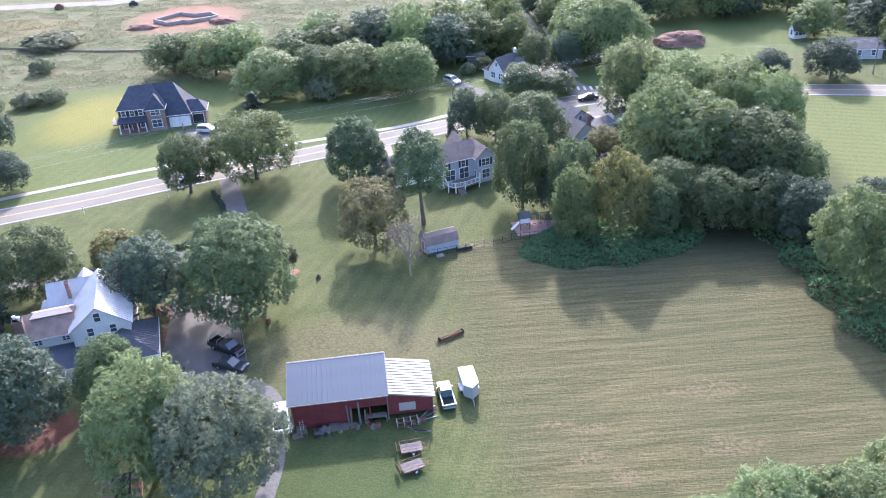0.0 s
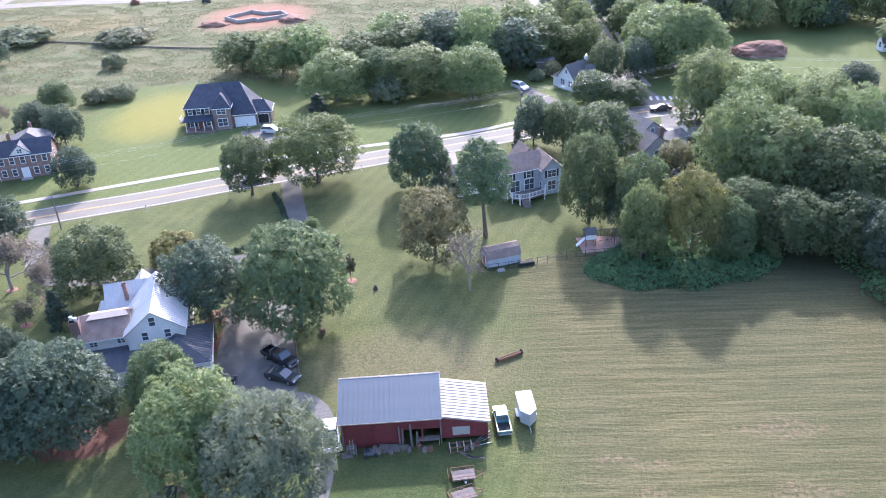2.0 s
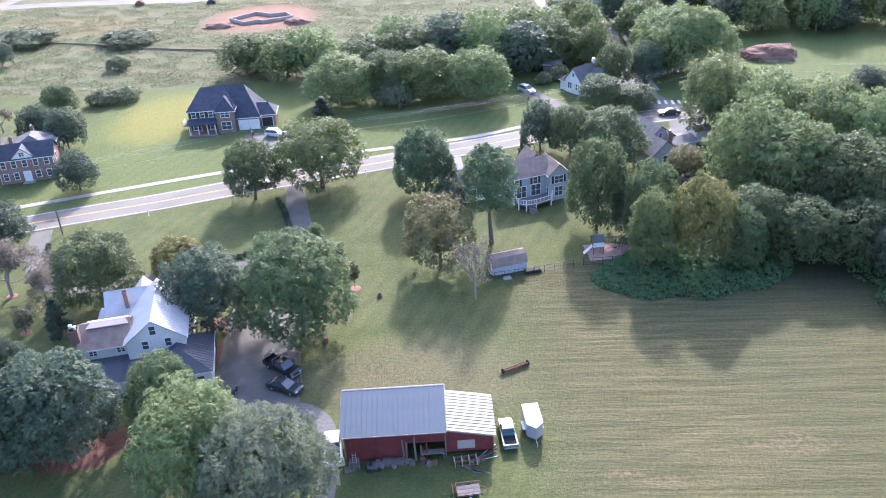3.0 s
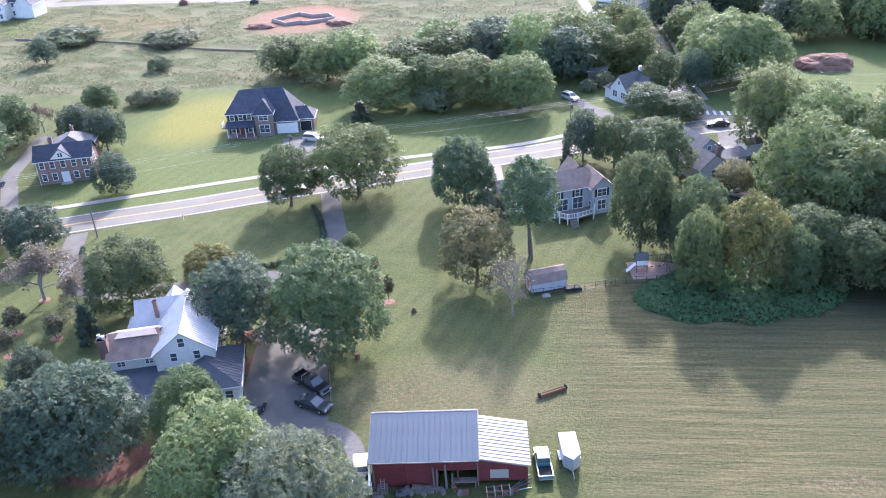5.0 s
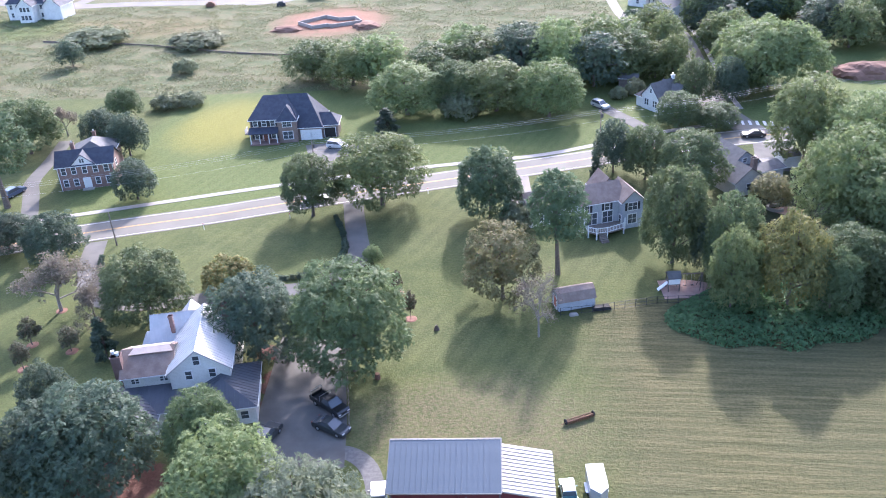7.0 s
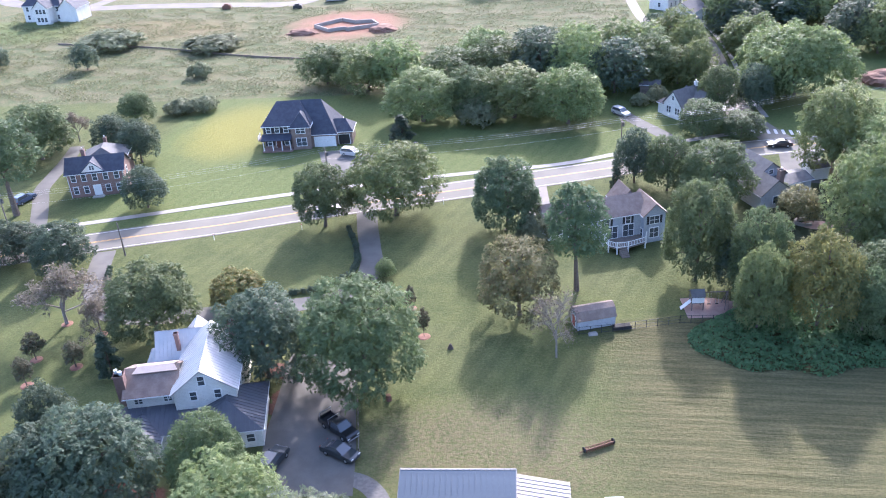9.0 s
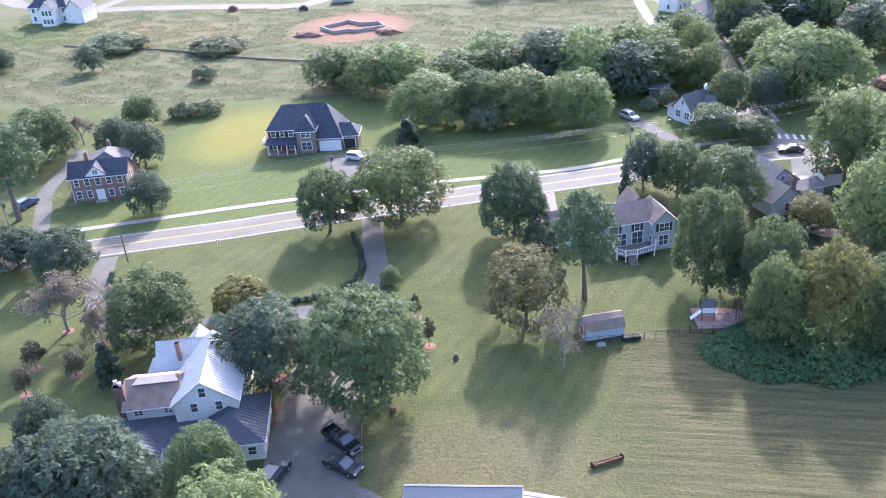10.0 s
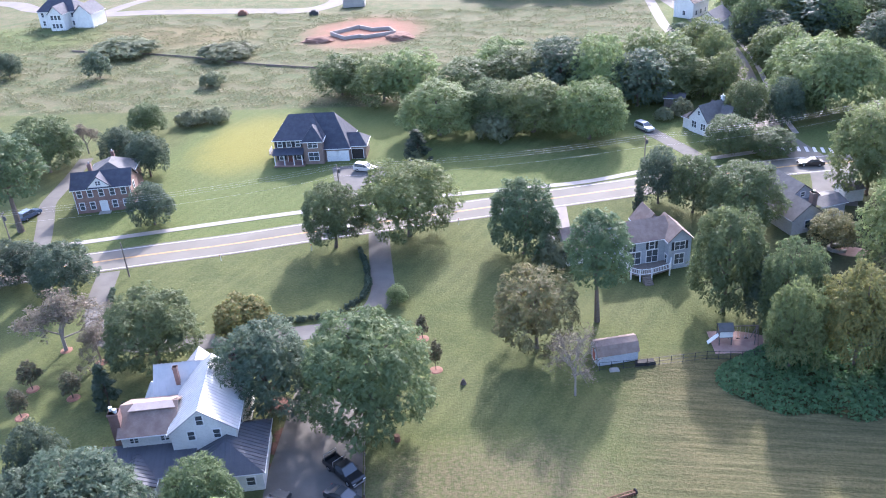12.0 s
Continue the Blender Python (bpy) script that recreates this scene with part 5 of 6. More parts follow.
def lamps(t, xf, xb, half, z):
    for s in (-1, 1):
        part("headlight", box(xf - 0.06, xf + 0.02, s * half * 0.72 - 0.2, s * half * 0.72 + 0.2, z - 0.08, z + 0.08, bevel=0.02), LAMP, t)
        part("tail_light", box(xb - 0.02, xb + 0.05, s * half * 0.78 - 0.12, s * half * 0.78 + 0.12, z - 0.02, z + 0.18, bevel=0.02), TAIL, t)


def car(kind, col, label, m, roof=None):
    p = CARPAINT[col]
    t = thing({"sedan": "car", "suv": "suv", "pickup": "pickup_truck"}[kind], label, {"sedan": "car", "suv": "car", "pickup": "truck"}[kind], m)
    if kind == "sedan":
        L, hw_, zb, zr = 4.8, 0.9, 0.86, 1.45
        prof = [(-2.4, 0.35), (-2.4, 0.82), (-2.25, 0.95), (-1.5, 0.98), (0.75, 0.95), (2.05, 0.8), (2.35, 0.66), (2.4, 0.35), (2.2, 0.24), (-2.2, 0.24)]
        cab, top = [(-1.75, 0.95), (-0.9, 1.4), (0.15, 1.43), (1.1, 0.92)], [(-0.95, 1.39), (-0.85, 1.45), (0.1, 1.47), (0.2, 1.41)]
        wx = (-1.45, 1.45)
    elif kind == "suv":
        L, hw_, zb, zr = 4.7, 0.93, 1.0, 1.72
        prof = [(-2.35, 0.4), (-2.35, 1.0), (-2.2, 1.08), (0.85, 1.05), (2.1, 0.95), (2.33, 0.8), (2.35, 0.4), (2.15, 0.3), (-2.15, 0.3)]
        cab, top = [(-2.2, 1.05), (-1.95, 1.66), (0.2, 1.69), (1.1, 1.03)], [(-2.0, 1.64), (-1.9, 1.72), (0.15, 1.74), (0.28, 1.67)]
        wx = (-1.4, 1.45)
    else:
        L, hw_, zb, zr = 5.7, 0.97, 1.1, 1.85
        prof = [(-0.55, 0.45), (-0.55, 1.12), (1.35, 1.12), (2.6, 1.05), (2.82, 0.9), (2.85, 0.45), (2.6, 0.38), (-0.5, 0.38)]
        cab, top = [(-0.5, 1.1), (-0.35, 1.76), (0.75, 1.8), (1.5, 1.1)], [(-0.4, 1.75), (-0.32, 1.83), (0.72, 1.86), (0.82, 1.78)]
        wx = (-1.75, 1.85)
    bm = prism(prof, hw_, hw_ * 0.94, 0.6)
    bmesh.ops.bevel(bm, geom=bm.edges[:], offset=0.05, segments=2, affect='EDGES')
    part("body", bm, p, t)
    part("glasshouse", prism(cab, hw_ * 0.9, hw_ * 0.76, zb), GLASS, t)
    rb = prism(top, hw_ * 0.8, hw_ * 0.74, zr - 0.08)
    part("roof", rb, roof or p, t)
    for s in (-1, 1):
        part("mirror", box(0.85 if kind == "sedan" else 1.0, 1.0 if kind == "sedan" else 1.15, s * (hw_ + 0.1) - 0.1, s * (hw_ + 0.1) + 0.1, zb + 0.02, zb + 0.18, bevel=0.03), p, t)
        for a, b in ((cab[0], cab[1]), (cab[3], cab[2])):
            part("pillar", tube(bmesh.new(), (a[0], s * hw_ * 0.9, a[1]), (b[0], s * hw_ * 0.77, b[1]), 0.04, 0.04, 4), p, t)
    if kind == "pickup":
        bed = bmesh.new()
        quad_box(bed, -2.85, -0.6, -0.97, -0.85, 0.45, 1.12)
        quad_box(bed, -2.85, -0.6, 0.85, 0.97, 0.45, 1.12)
        quad_box(bed, -2.85, -2.73, -0.85, 0.85, 0.45, 1.1)
        part("bed", bed, p, t)
        part("bed_floor", box(-2.73, -0.6, -0.85, 0.85, 0.55, 0.66), RUBBER, t)
        part("bumper", box(-3.0, -2.86, -0.9, 0.9, 0.5, 0.68, bevel=0.03), STEEL, t)
    lamps(t, prof[-3][0] - 0.02 if kind != "pickup" else 2.84, -L / 2 + (0.0 if kind != "pickup" else -0.01), hw_, 0.72)
    wheels(t, wx, hw_ + 0.01, 0.34 if kind != "pickup" else 0.39)
    part("bumper", box(L / 2 - 0.06, L / 2 + 0.06, -hw_ * 0.85, hw_ * 0.85, 0.36, 0.52, bevel=0.03), p if kind == "sedan" else STEEL, t)
    return t


t = car("pickup", "black", "black pickup truck with ladder rack on the asphalt", pose(-29.8, 96.9, 0.035, 0, 0, -37))
bm = bmesh.new()
for x in (-0.8, -2.5):
    tube(bm, (x, -0.9, 1.85), (x, 0.9, 1.85), 0.04, 0.04, 5)
    for s in (-1, 1):
        tube(bm, (x, s * 0.88, 1.1), (x, s * 0.88, 1.85), 0.035, 0.035, 5)
part("ladder_rack", bm, STEEL, t)
car("sedan", "grey", "dark grey sedan parked beside the pickup", pose(-28.6, 92.8, 0.035, 0, 0, -24))
car("pickup", "teal", "old teal pickup truck with white cab roof", pose(-0.2, 83.4, 0, 0, 0, 98) @ Matrix.Scale(0.87, 4), CARPAINT["white"])
car("suv", "white", "white suv on the driveway before garages", pose(-49.7, 183.1, 0.03, 0, 0, -12))
car("suv", "blue", "dark blue suv parked under a tree", pose(-110.5, 158.9, 0, 0, 0, 75))
car("suv", "white", "white suv on the cottage driveway", pose(6.7, 207.0, 0.03, 0, 0, -50))
car("suv", "grey", "dark suv parked near the garage", pose(-36.0, 90.6, 0.035, 0, 0, 78))
car("pickup", "white", "white pickup truck beside the barn", pose(-20.4, 81.0, 0.025, 0, 0, 100))
car("sedan", "black", "dark car waiting at the junction", pose(37.2, 188.2, 0.04, 0, 0, 185))
car("sedan", "black", "dark sedan on the road behind trees", pose(-47.5, 156.4, 0.04, 0, 0, 21))

# horse trailer
t = thing("horse_trailer", "white enclosed trailer with pointed front on the grass", "trailer", pose(2.75, 84.3, 0, 0, 0, 8))
bm = bmesh.new()
o = [(-0.95, 2.2), (-0.95, -1.3), (0, -2.2), (0.95, -1.3), (0.95, 2.2)]
lo = [bm.verts.new((x, y, 0.55)) for x, y in o]
hi = [bm.verts.new((x * 0.98, y, 2.35)) for x, y in o]
bm.faces.new(lo[::-1]), bm.faces.new(hi)
for i in range(5):
    bm.faces.new((lo[i], lo[(i + 1) % 5], hi[(i + 1) % 5], hi[i]))
bmesh.ops.bevel(bm, geom=bm.edges[:], offset=0.05, segments=2, affect='EDGES')
part("body", bm, CARPAINT["silver"], t)
bm = bmesh.new()
slab(bm, [(x * 1.01, y * 1.01, 2.4) for x, y in o], 0.06)
part("roof", bm, WHITE, t, "white roof")
for s in (-1, 1):
    for y in (0.1, 0.85):
        part("wheel", tube(bmesh.new(), (s * 0.78, y, 0.33), (s * 1.03, y, 0.33), 0.33, 0.33, 14), RUBBER, t)
    part("fender", box(s * 1.08 - 0.14, s * 1.08 + 0.14, -0.3, 1.25, 0.62, 0.74, bevel=0.03), WHITE, t)
part("drawbar", tube(bmesh.new(), (0, -2.1, 0.5), (0, -3.1, 0.5), 0.06, 0.05, 6), STEEL, t)
part("jack", tube(bmesh.new(), (0, -2.9, 0), (0, -2.9, 0.7), 0.04, 0.04, 6), STEEL, t)


def utility_trailer(m, label):
    t = thing("utility_trailer", label, "trailer", m, "flat trailers before the barn")
    for i in range(7):
        part("plank", box(-1.25, 1.25, -0.75 + i * 0.215, -0.75 + i * 0.215 + 0.195, 0.5, 0.55), PALEWOOD, t)
    bm = bmesh.new()
    for s in (-0.8, 0.8):
        for z in (0.46, 0.95):
            tube(bm, (-1.3, s, z), (1.3, s, z), 0.035, 0.035, 4)
        for x in (-1.3, -0.4, 0.45, 1.3):
            tube(bm, (x, s, 0.46), (x, s, 0.95), 0.03, 0.03, 4)
    tube(bm, (-1.3, -0.8, 0.95), (-1.3, 0.8, 0.95), 0.03, 0.03, 4)
    part("frame", bm, RUST, t)
    bm = tube(bmesh.new(), (1.3, -0.6, 0.45), (2.2, 0, 0.42), 0.04, 0.04, 4)
    tube(bm, (1.3, 0.6, 0.45), (2.2, 0, 0.42), 0.04, 0.04, 4)
    tube(bm, (2.1, 0, 0), (2.1, 0, 0.75), 0.035, 0.035, 5)
    part("drawbar", bm, RUST, t)
    part("tailgate", box(-1.72, -1.68, -0.75, 0.75, 0.35, 1.1), RUST, t)
    for s in (-1, 1):
        w = part("wheel", tube(bmesh.new(), (0.1, s * 0.82, 0.3), (0.1, s * 1.0, 0.3), 0.3, 0.3, 12), RUBBER, t)
        part("rim", tube(bmesh.new(), (0.1, s * 0.99, 0.3), (0.1, s * 1.01, 0.3), 0.17, 0.15, 10), WHITE, w)


utility_trailer(pose(-4.6, 74.4, 0, 0, 0, 9), "rusty flat utility trailer with wooden deck")
utility_trailer(pose(-4.5, 71.4, 0, 0, 0, 22), "rusty flat utility trailer with wooden deck")

# old farm implement in the grass
t = thing("farm_implement", "rusty old hay rake standing in the grass", "machinery", pose(1.15, 96.3, 0, 0, 0, 29) @ Matrix.Scale(0.88, 4))
bm = tube(bmesh.new(), (-2.0, 0, 0.55), (2.0, 0, 0.55), 0.09, 0.09, 6)
tube(bm, (-1.8, 0.5, 0.5), (1.8, 0.5, 0.5), 0.07, 0.07, 6)
for x in (-1.8, -0.6, 0.6, 1.8):
    tube(bm, (x, -0.1, 0.52), (x, 0.6, 0.5), 0.06, 0.06, 5)
tube(bm, (-1.8, 0.2, 0.5), (-2.9, 0.2, 0.25), 0.06, 0.05, 5)
part("frame", bm, RUST, t)
for i in range(12):
    x = -1.9 + i * 0.34
    part("disc", tube(bmesh.new(), (x, 0.1, 0.33), (x + 0.05, 0.1, 0.33), 0.33, 0.28, 10), RUST, t)
for s in (-1, 1):
    part("wheel", tube(bmesh.new(), (s * 2.05, 0.3, 0.4), (s * 2.2, 0.3, 0.4), 0.4, 0.4, 12), RUBBER, t)

# ---- clutter along the barn front ----
BARN = pose(-18.6, 79.4, 0, 0, 0, 4.5)


def pallet(x, y, turn, tilt, label, count=1):
    t = thing("pallet", label, "pallet", BARN @ pose(x, y, 0, tilt, 0, turn))
    for c in range(count):
        for i in range(6):
            part("slat", box(-0.6, 0.6, -0.5 + i * 0.18, -0.38 + i * 0.18, 0.11 + 0.14 * c, 0.135 + 0.14 * c), WOOD, t)
        for i in range(3):
            part("stringer", box(-0.6 + i * 0.55, -0.5 + i * 0.55, -0.5, 0.52, 0.14 * c, 0.11 + 0.14 * c), WOOD, t)


pallet(0.9, -0.7, 5, 0, "stack of weathered wooden pallets by the barn", 5)
pallet(4.7, -0.8, -4, 0, "stack of weathered wooden pallets by the barn", 4)
pallet(5.9, -0.75, 3, 0, "stack of weathered wooden pallets by the barn", 3)
pallet(0.4, -1.3, 12, 0, "single weathered wooden pallet")


def ladder(x, y, hgt, m_, label):
    t = thing("ladder", label, "ladder", BARN @ pose(x, y, 0, -10, 0, 0))
    for s in (-0.2, 0.2):
        part("rail", box(s - 0.03, s + 0.03, -0.03, 0.03, 0, hgt), m_, t)
    for i in range(int(hgt / 0.3)):
        part("rung", box(-0.2, 0.2, -0.02, 0.02, 0.2 + 0.3 * i, 0.24 + 0.3 * i), m_, t)


ladder(1.0, -1.15, 2.0, STEEL, "short metal ladder leaning on pallets")
for x, y, hgt, tilt in ((6.6, -0.6, 2.9, 4), (6.85, -0.6, 2.6, -3), (7.9, -0.55, 3.1, 2), (8.0, -0.5, 2.8, 5), (8.5, -0.5, 2.0, -4)):
    t = tagged(part("plank", box(-0.11, 0.11, -0.03, 0.03, 0, hgt, bevel=0.008), PALEWOOD, None, m=BARN @ pose(x, y, 0, -9, tilt, 10 * tilt)), "long grey board leaning on the barn", "board", "boards leaning on the barn")
t = thing("workbench", "cluttered wooden workbench under the barn roof", "bench", BARN @ pose(9.9, -0.1, 0))
part("top", box(-1.3, 1.3, -0.4, 0.4, 0.8, 0.88), WOOD, t)
for x in (-1.2, 1.2):
    for y in (-0.35, 0.35):
        part("leg", box(x - 0.05, x + 0.05, y - 0.05, y + 0.05, 0, 0.8), WOOD, t)
rr = random.Random(12)
for i in range(16):
    x, y = rr.uniform(2.4, 16.2), rr.uniform(-1.5, -0.5)
    a, b, c = rr.uniform(0.15, 0.42), rr.uniform(0.15, 0.35), rr.uniform(0.3, 0.8)
    bm = box(-a, a, -b, b, 0, c, top=rr.uniform(0.7, 1.0), bevel=0.03)
    k = rr.randrange(4)
    tagged(part(("crate", "bucket", "engine_part", "bundle")[k], bm, (WOOD, PALEWOOD, RUST, WOOD)[k], None, m=BARN @ pose(x, y, 0, 0, 0, rr.uniform(0, 90))), ("weathered wooden crate before the barn", "dull grey wooden bucket before the barn", "rusty machine part before the barn", "grey-brown bundle on the ground before the barn")[k], "clutter", "clutter before the barn")
t = thing("motor_mower", "old grey lawn machine before the barn", "machinery", BARN @ pose(3.1, -1.4, 0, 0, 0, 10))
part("body", box(-0.8, 0.8, -0.45, 0.45, 0.3, 0.75, 0.85, 0.05), DARKMETAL, t)
part("seat", box(-0.5, -0.1, -0.25, 0.25, 0.75, 1.15, 0.8, 0.05), RUBBER, t)
for x in (-0.55, 0.55):
    for s in (-1, 1):
        part("wheel", tube(bmesh.new(), (x, s * 0.42, 0.25), (x, s * 0.6, 0.25), 0.25, 0.25, 10), RUBBER, t)
t = thing("wall_panel", "pale sheet leaning on the lean-to wall", "panel", BARN @ pose(13.7, -0.12, 1.1, -6, 0, 0))
part("sheet", box(-1.0, 1.0, -0.04, 0.02, 0, 1.1), CONCRETE, t)
t = thing("sawhorse_frame", "orange-brown wooden frame before the barn", "frame", BARN @ pose(13.5, -1.5, 0, 0, 0, 6))
for y in (-0.4, 0.4):
    for z in (0.1, 0.75):
        part("rail", box(-1.3, 1.3, y - 0.05, y + 0.05, z, z + 0.1), RUST, t)
for x in (-1.25, -0.4, 0.4, 1.25):
    part("cross_bar", box(x - 0.05, x + 0.05, -0.45, 0.45, 0.85, 0.93), TANRIDGE, t)
    for y in (-0.4, 0.4):
        part("leg", box(x - 0.04, x + 0.04, y - 0.04, y + 0.04, 0, 0.8), TANRIDGE, t)
for i in range(7):
    tagged(part("pipe", tube(bmesh.new(), (0, 0, 0.05), (2.6, 0.1 * (i % 3), 0.06 + 0.5 * (i % 2)), 0.05, 0.05, 6), PALEWOOD if i % 2 else STEEL, None, m=BARN @ pose(14.6 + 0.1 * i, -1.2 + 0.14 * i, 0.02, 0, 0, 12 + 5 * i)), "long pole lying beside the barn", "pole", "poles beside the barn")
for i in range(3):
    tagged(part("plank", box(-1.0, 1.0, -0.12, 0.12, 0, 0.06, bevel=0.01), WOOD, None, m=BARN @ pose(14.2 + 0.5 * i, -2.5 - 0.25 * i, 0.0, 0, 0, -35 + 12 * i)), "grey board lying on the grass", "board", "boards on the grass")

t = thing("wood_store", "brown open wood store with dark roof", "shed", pose(-36.6, 70.6, 0, 0, 0, 14))
part("back_wall", box(-2.0, 2.0, 1.1, 1.2, 0, 1.6), TANRIDGE, t)
for s in (-1, 1):
    part("side_wall", box(s * 2.0 - 0.06, s * 2.0 + 0.06, -1.1, 1.1, 0, 1.5), REDSOIL, t)
    part("side_stack", box(s * 1.4 - 0.45, s * 1.4 + 0.45, -1.0, 1.0, 0, 1.0, 0.9, 0.05), REDSOIL, t)
bm = slab(bmesh.new(), [(-1.0, -1.2, 1.55), (1.1, -1.2, 1.55), (1.1, 1.25, 1.85), (-1.0, 1.25, 1.85)], 0.08)
part("roof", bm, SHUTTER, t, "dark felt roof")

# ---- play set, fences, poles ----
t = thing("play_set", "wooden play tower with white slide and swing beam", "play set", pose(14.2, 126.2, 0.04, 0, 0, 8))
for x in (0, 1.6):
    for y in (0, 1.5):
        part("post", box(x - 0.06, x + 0.06, y - 0.06, y + 0.06, 0, 2.4), PALEWOOD, t)
part("floor", box(-0.1, 1.7, -0.1, 1.6, 1.2, 1.3), PALEWOOD, t)
part("panel", box(-0.05, 1.65, -0.1, -0.04, 1.3, 2.1), WHITE, t)
bm = bmesh.new()
slab(bm, [(-0.2, -0.25, 2.3), (1.8, -0.25, 2.3), (1.8, 0.75, 3.1), (-0.2, 0.75, 3.1)], 0.06)
slab(bm, [(-0.2, 0.75, 3.1), (1.8, 0.75, 3.1), (1.8, 1.75, 2.3), (-0.2, 1.75, 2.3)], 0.06)
part("roof", bm, GREYSHINGLE, t)
bm = bmesh.new()
slab(bm, [(-0.05, 0.3, 1.35), (-0.05, 1.0, 1.35), (-1.5, 0.8, 0.2), (-1.5, 0.1, 0.2)], 0.08)
part("slide", bm, WHITE, t, "white plastic slide")
part("swing_beam", tube(bmesh.new(), (1.6, 0.75, 2.5), (5.2, 0.75, 2.5), 0.08, 0.08, 6), PALEWOOD, t)
for s in (-0.9, 0.9):
    part("leg", tube(bmesh.new(), (5.1, 0.75 + s, 0), (5.1, 0.75, 2.5), 0.06, 0.06, 5), PALEWOOD, t)
    part("leg", tube(bmesh.new(), (4.6, 0.75 + s, 0), (5.0, 0.75, 2.5), 0.06, 0.06, 5), PALEWOOD, t)
for x in (2.6, 3.7):
    part("swing", box(x - 0.22, x + 0.22, 0.65, 0.85, 0.5, 0.55), RUBBER, t)
    for s in (-0.2, 0.2):
        part("chain", tube(bmesh.new(), (x + s, 0.75, 0.55), (x + s, 0.75, 2.45), 0.015, 0.015, 4), STEEL, t)


def rail_fence(name, label, pts, step, height, rails, m_, rad):
    t = thing(name, label, "fence", pose(0, 0, 0))
    for a, b in zip(pts, pts[1:]):
        n = max(1, round(math.dist(a, b) / step))
        for i in range(n + 1):
            x, y = a[0] + (b[0] - a[0]) * i / n, a[1] + (b[1] - a[1]) * i / n
            part("post", box(x - rad, x + rad, y - rad, y + rad, 0, height), m_, t)
        for z in rails:
            part("rail", tube(bmesh.new(), (*a, z), (*b, z), rad * 0.7, rad * 0.7, 4), m_, t)


rail_fence("garden_fence", "black metal fence along the garden edge", [(-1.5, 119.2), (4.6, 120.6), (12.3, 122.9), (19.8, 123.6)], 1.55, 1.3, (0.15, 0.7, 1.25), BLACKIRON, 0.04)
tagged(part("tarpaulin", box(-1.4, 1.4, -0.5, 0.5, 0, 0.55, 0.8, 0.08), DARK, None, m=pose(4.4, 121.2, 0, 0, 0, 15)), "dark covered stack beside the shed", "stack")
tagged(part("tarpaulin", box(-0.7, 0.7, -0.4, 0.4, 0, 0.35, 0.7, 0.06), CONCRETE, None, m=pose(0.4, 119.4, 0, 0, 0, 15)), "pale tarpaulin bundle beside the shed", "bundle")
rail_fence("paddock_fence", "weathered wooden rail fence on the lawn", [(-90, 81.0), (-77, 87.3), (-69.7, 90.6), (-65.5, 92.5)], 2.2, 1.25, (0.35, 0.75, 1.15), WOOD, 0.07)
rail_fence("parking_fence", "low timber edging beside the parking area", [(-29.4, 104.6), (-26.6, 93.6)], 2.4, 0.5, (0.35,), WOOD, 0.08)
t = tagged(part("silt_fence", strip([(-172, 276), (-134.7, 269.3), (-103, 259), (-79, 254)], 0.12, 0.55), POLEWOOD), "long dark silt fence across the meadow", "fence")

POLES = [((-50.0, 166.6), 8.3), ((5.9, 182.0), 8.3), ((-104.0, 144.4), 8.3), ((51.2, 201.5), 8.3), ((106, 193), 8.5)]


def pole(x, y, hgt, label, arm=True):
    t = thing("utility_pole", label, "pole", pose(x, y, 0, 0, 0, 20), "utility poles along the road")
    part("shaft", tube(bmesh.new(), (0, 0, -0.3), (0, 0, hgt), 0.15, 0.1, 8), POLEWOOD, t)
    if arm:
        part("crossarm", box(-0.06, 0.06, -1.1, 1.1, hgt - 0.55, hgt - 0.42), POLEWOOD, t)
        for y_ in (-1.0, 0.0, 1.0):
            part("insulator", tube(bmesh.new(), (0, y_, hgt - 0.42), (0, y_, hgt - 0.2), 0.05, 0.04, 6), CONCRETE, t)
        part("transformer", tube(bmesh.new(), (0.3, 0.0, hgt - 1.6), (0.3, 0.0, hgt - 0.8), 0.22, 0.22, 10), GREYSHINGLE, t)


for (x, y), hh in POLES:
    pole(x, y, hh, "brown wooden utility pole with crossarm")
pole(-78.6, 138.3, 6.4, "brown wooden pole beside the driveway", False)
ORDER = [2, 0, 1, 3, 4]
for a, b in zip(ORDER, ORDER[1:]):
    for k, (dy, dz) in enumerate(((-1.0, -0.2), (0.0, -0.2), (1.0, -0.2), (0.0, -2.2))):
        cu = bpy.data.curves.new("power_line", 'CURVE')
        cu.dimensions = '3D'
        cu.bevel_depth = 0.009
        sp = cu.splines.new('POLY')
        sp.points.add(12)
        (pa, ha), (pb, hb) = POLES[a], POLES[b]
        o = (-0.34 * dy, 0.94 * dy)
        for i in range(13):
            f = i / 12
            sp.points[i].co = (pa[0] + (pb[0] - pa[0]) * f + o[0], pa[1] + (pb[1] - pa[1]) * f + o[1], ha + (hb - ha) * f + dz - 4 * 1.0 * f * (1 - f), 1)
        cu.materials.append(STEEL)
        tagged(new("power_line", cu), "thin overhead power cable between poles", "cable", "power cables along the road")
for x, y in ((-65.0, 144.6), (-26.6, 160.0), (-12.5, 165.0), (-50.3, 149.0)):
    t = thing("marker_post", "slim roadside marker post on the verge", "post", pose(x, y, 0), "roadside marker posts")
    part("shaft", tube(bmesh.new(), (0, 0, 0), (0, 0, 1.3), 0.05, 0.05, 6), WHITE, t)
    part("reflector", box(-0.07, 0.07, -0.06, -0.045, 1.0, 1.25), TAIL, t)
bm = bmesh.new()
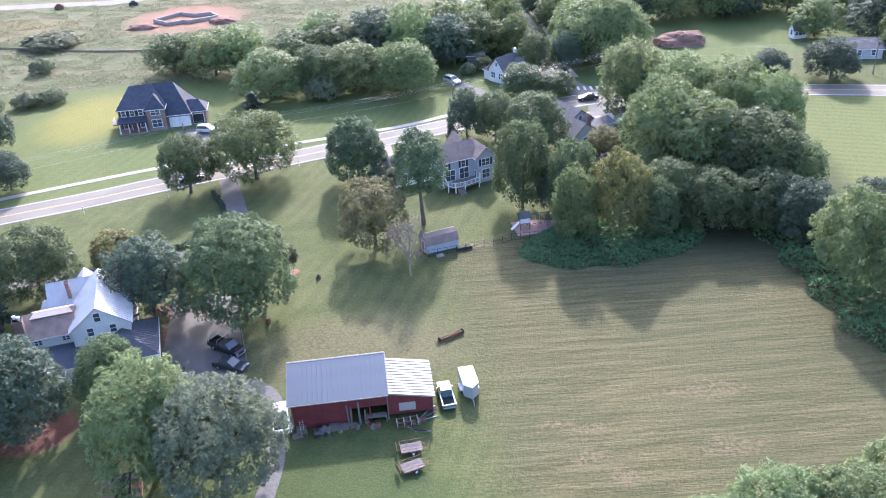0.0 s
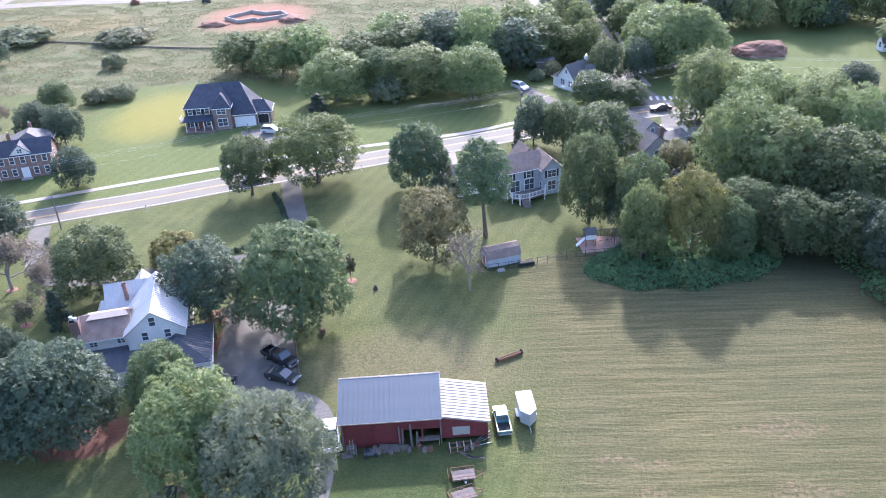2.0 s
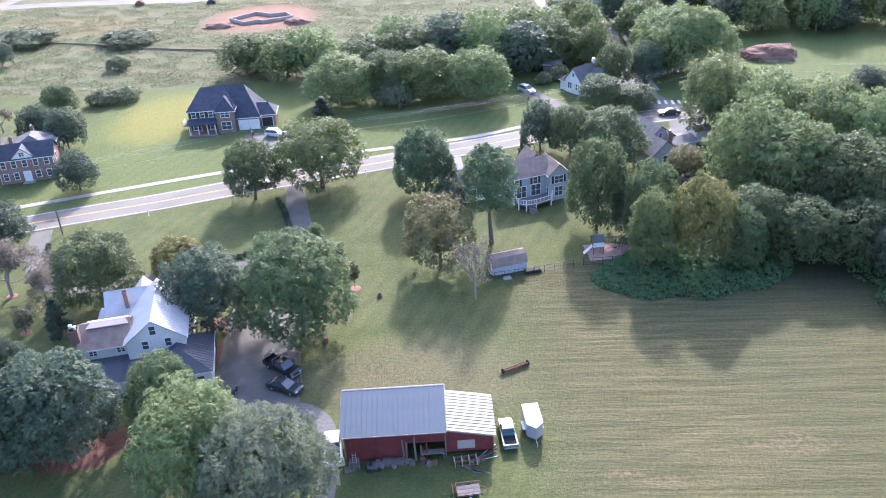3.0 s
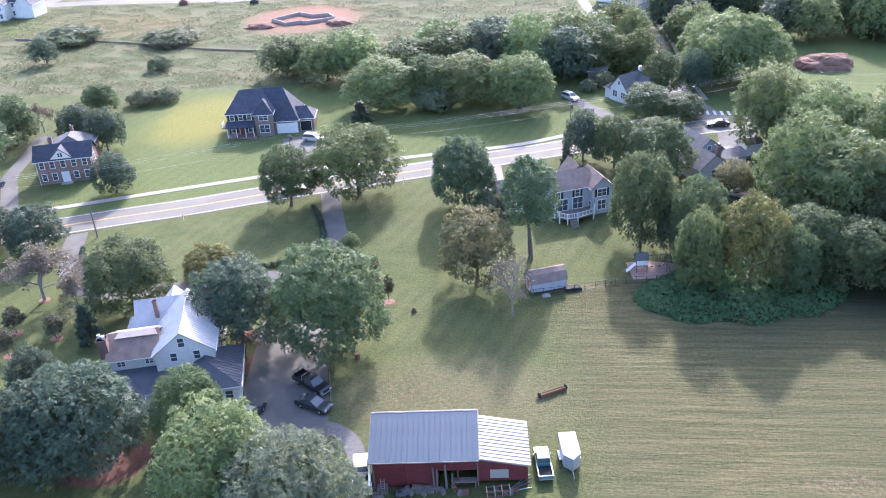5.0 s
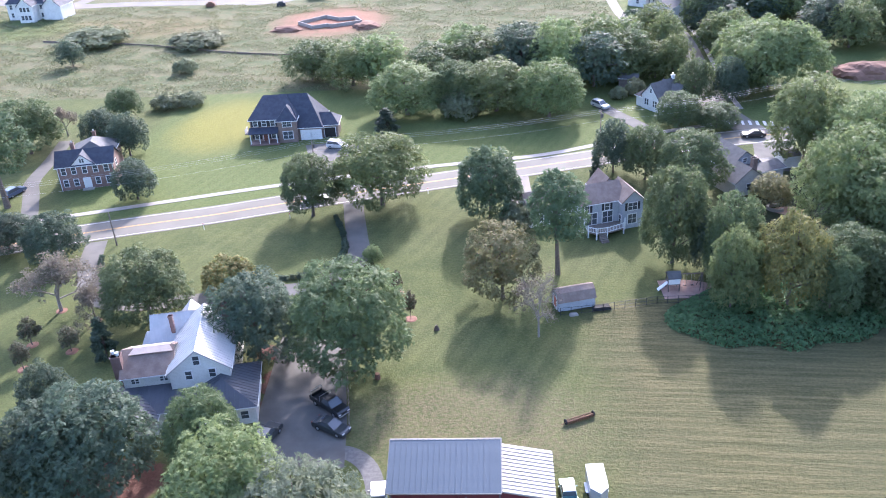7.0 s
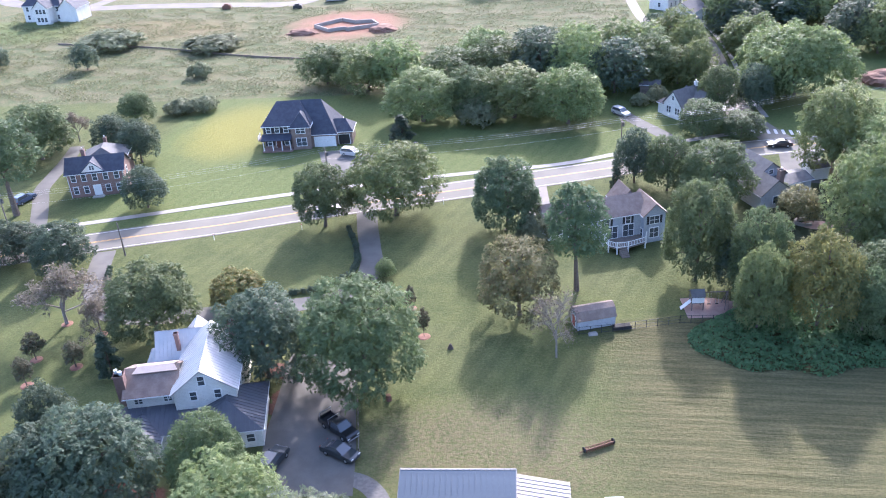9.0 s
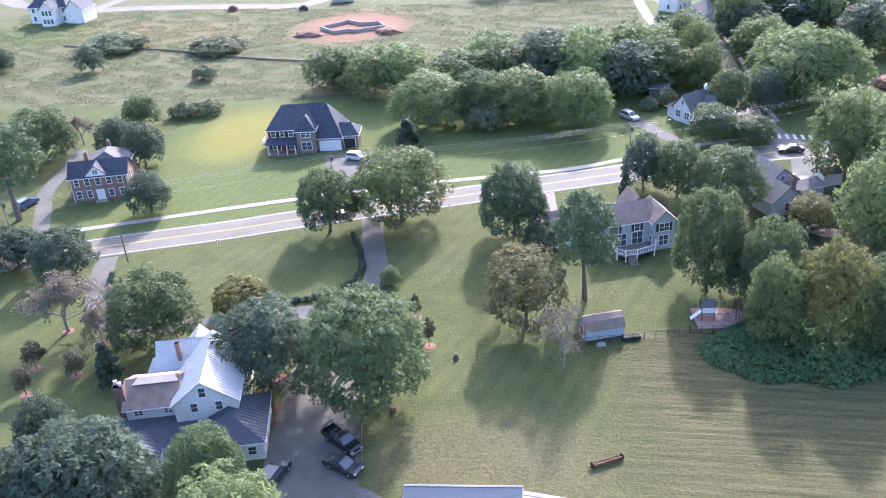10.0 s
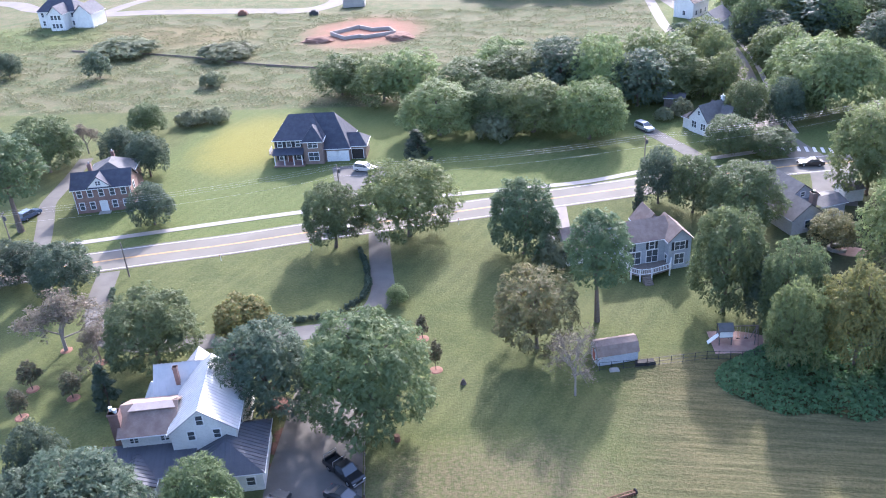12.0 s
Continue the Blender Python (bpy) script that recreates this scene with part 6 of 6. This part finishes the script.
for i in range(9):
    a = i * 0.7
    tube(bm, (0.35 * math.cos(a), 0.35 * math.sin(a), 0), (0.1 * math.cos(a + 1), 0.1 * math.sin(a + 1), 0.75), 0.1, 0.07, 6)
tagged(part("wood_pile", bm, BARK, None, m=pose(-18.8, 114.8, 0)), "small pile of dark logs on the lawn", "log pile")
bm = tube(bmesh.new(), (0, 0, 0), (0, 0, 0.8), 0.4, 0.32, 10)
tagged(part("tree_stump", bm, RUST, None, m=pose(-25.0, 103.2, 0)), "reddish tree stump on the lawn", "stump")

# clipped shrubs along the loop driveway
src, R, H = make_tree("hedge_shrub", "small clipped green shrub edging the driveway", LEAF["dark"], 51, R=0.6, H=0.9, base=0.0, clumps=14, leaves=800, leaf=0.08, clump_r=0.4, trunk=0.04, group="shrubs edging the driveway", category="shrub")
for pts in ([(-41.9, 149.5), (-39.2, 143.6), (-37.4, 138), (-37.5, 134.2), (-39.7, 130.2), (-42.8, 128.3), (-47.4, 126.8), (-52, 125.6)], [(-78.9, 133.4), (-76.6, 128.3), (-73.2, 124.8)]):
    for a, b in zip(pts, pts[1:]):
        n = max(1, round(math.dist(a, b) / 1.05))
        for i in range(n):
            f = (i + rr.uniform(-0.15, 0.15)) / n
            s = rr.uniform(0.7, 0.98)
            copy_thing(src, Matrix.LocRotScale((a[0] + (b[0] - a[0]) * f, a[1] + (b[1] - a[1]) * f, 0), Euler((0, 0, rr.uniform(0, 6))), (s, s, s)))
for o in (*src.children_recursive, src):
    bpy.data.objects.remove(o)


def mound(x, y, a, b, c, label, seed):
    bm = bmesh.new()
    bmesh.ops.create_icosphere(bm, subdivisions=4, radius=1)
    for v in bm.verts:
        q = v.co + Vector((seed, 0, 0))
        k = 1 + 0.25 * noise.noise(q * 1.7) + 0.1 * noise.noise(q * 5)
        v.co = Vector((v.co.x * a * k, v.co.y * b * k, max(-0.02, v.co.z) * c * k))
    tagged(part("earth_mound", bm, SOIL, None, m=pose(x, y, 0)), label, "soil heap")


mound(70.5, 228.5, 7.2, 4.6, 3.3, "heap of reddish bare soil beyond the road", 0.0)
mound(-91, 283.5, 5.0, 2.6, 1.5, "low brown soil heap beside the new foundation", 3.1)
mound(-65, 286, 4.2, 4.0, 1.7, "low brown soil heap beside the new foundation", 7.7)
for x, y, lab, m_, a, b, c in ((-131, 321, "small tracked machine on the new road verge", RUST, 1.6, 1.0, 1.4), (-103.5, 319, "dark waste skip on the building plot", BLACKIRON, 1.6, 1.1, 1.3), (-92, 331, "pale site hut on the building plot", CONCRETE, 4.0, 2.5, 3.0)):
    t = thing("site_machine" if m_ is RUST else ("skip" if m_ is BLACKIRON else "site_hut"), lab, "site equipment", pose(x, y, 0, 0, 0, 10))
    part("body", box(-a, a, -b, b, 0.2, c, 0.92, 0.06), m_, t)
    part("top", box(-a * 0.6, a * 0.5, -b * 0.7, b * 0.7, c, c + 0.5, 0.85, 0.05), m_, t)
    part("base", box(-a * 0.95, a * 0.95, -b * 0.9, b * 0.9, 0, 0.22), RUBBER, t)
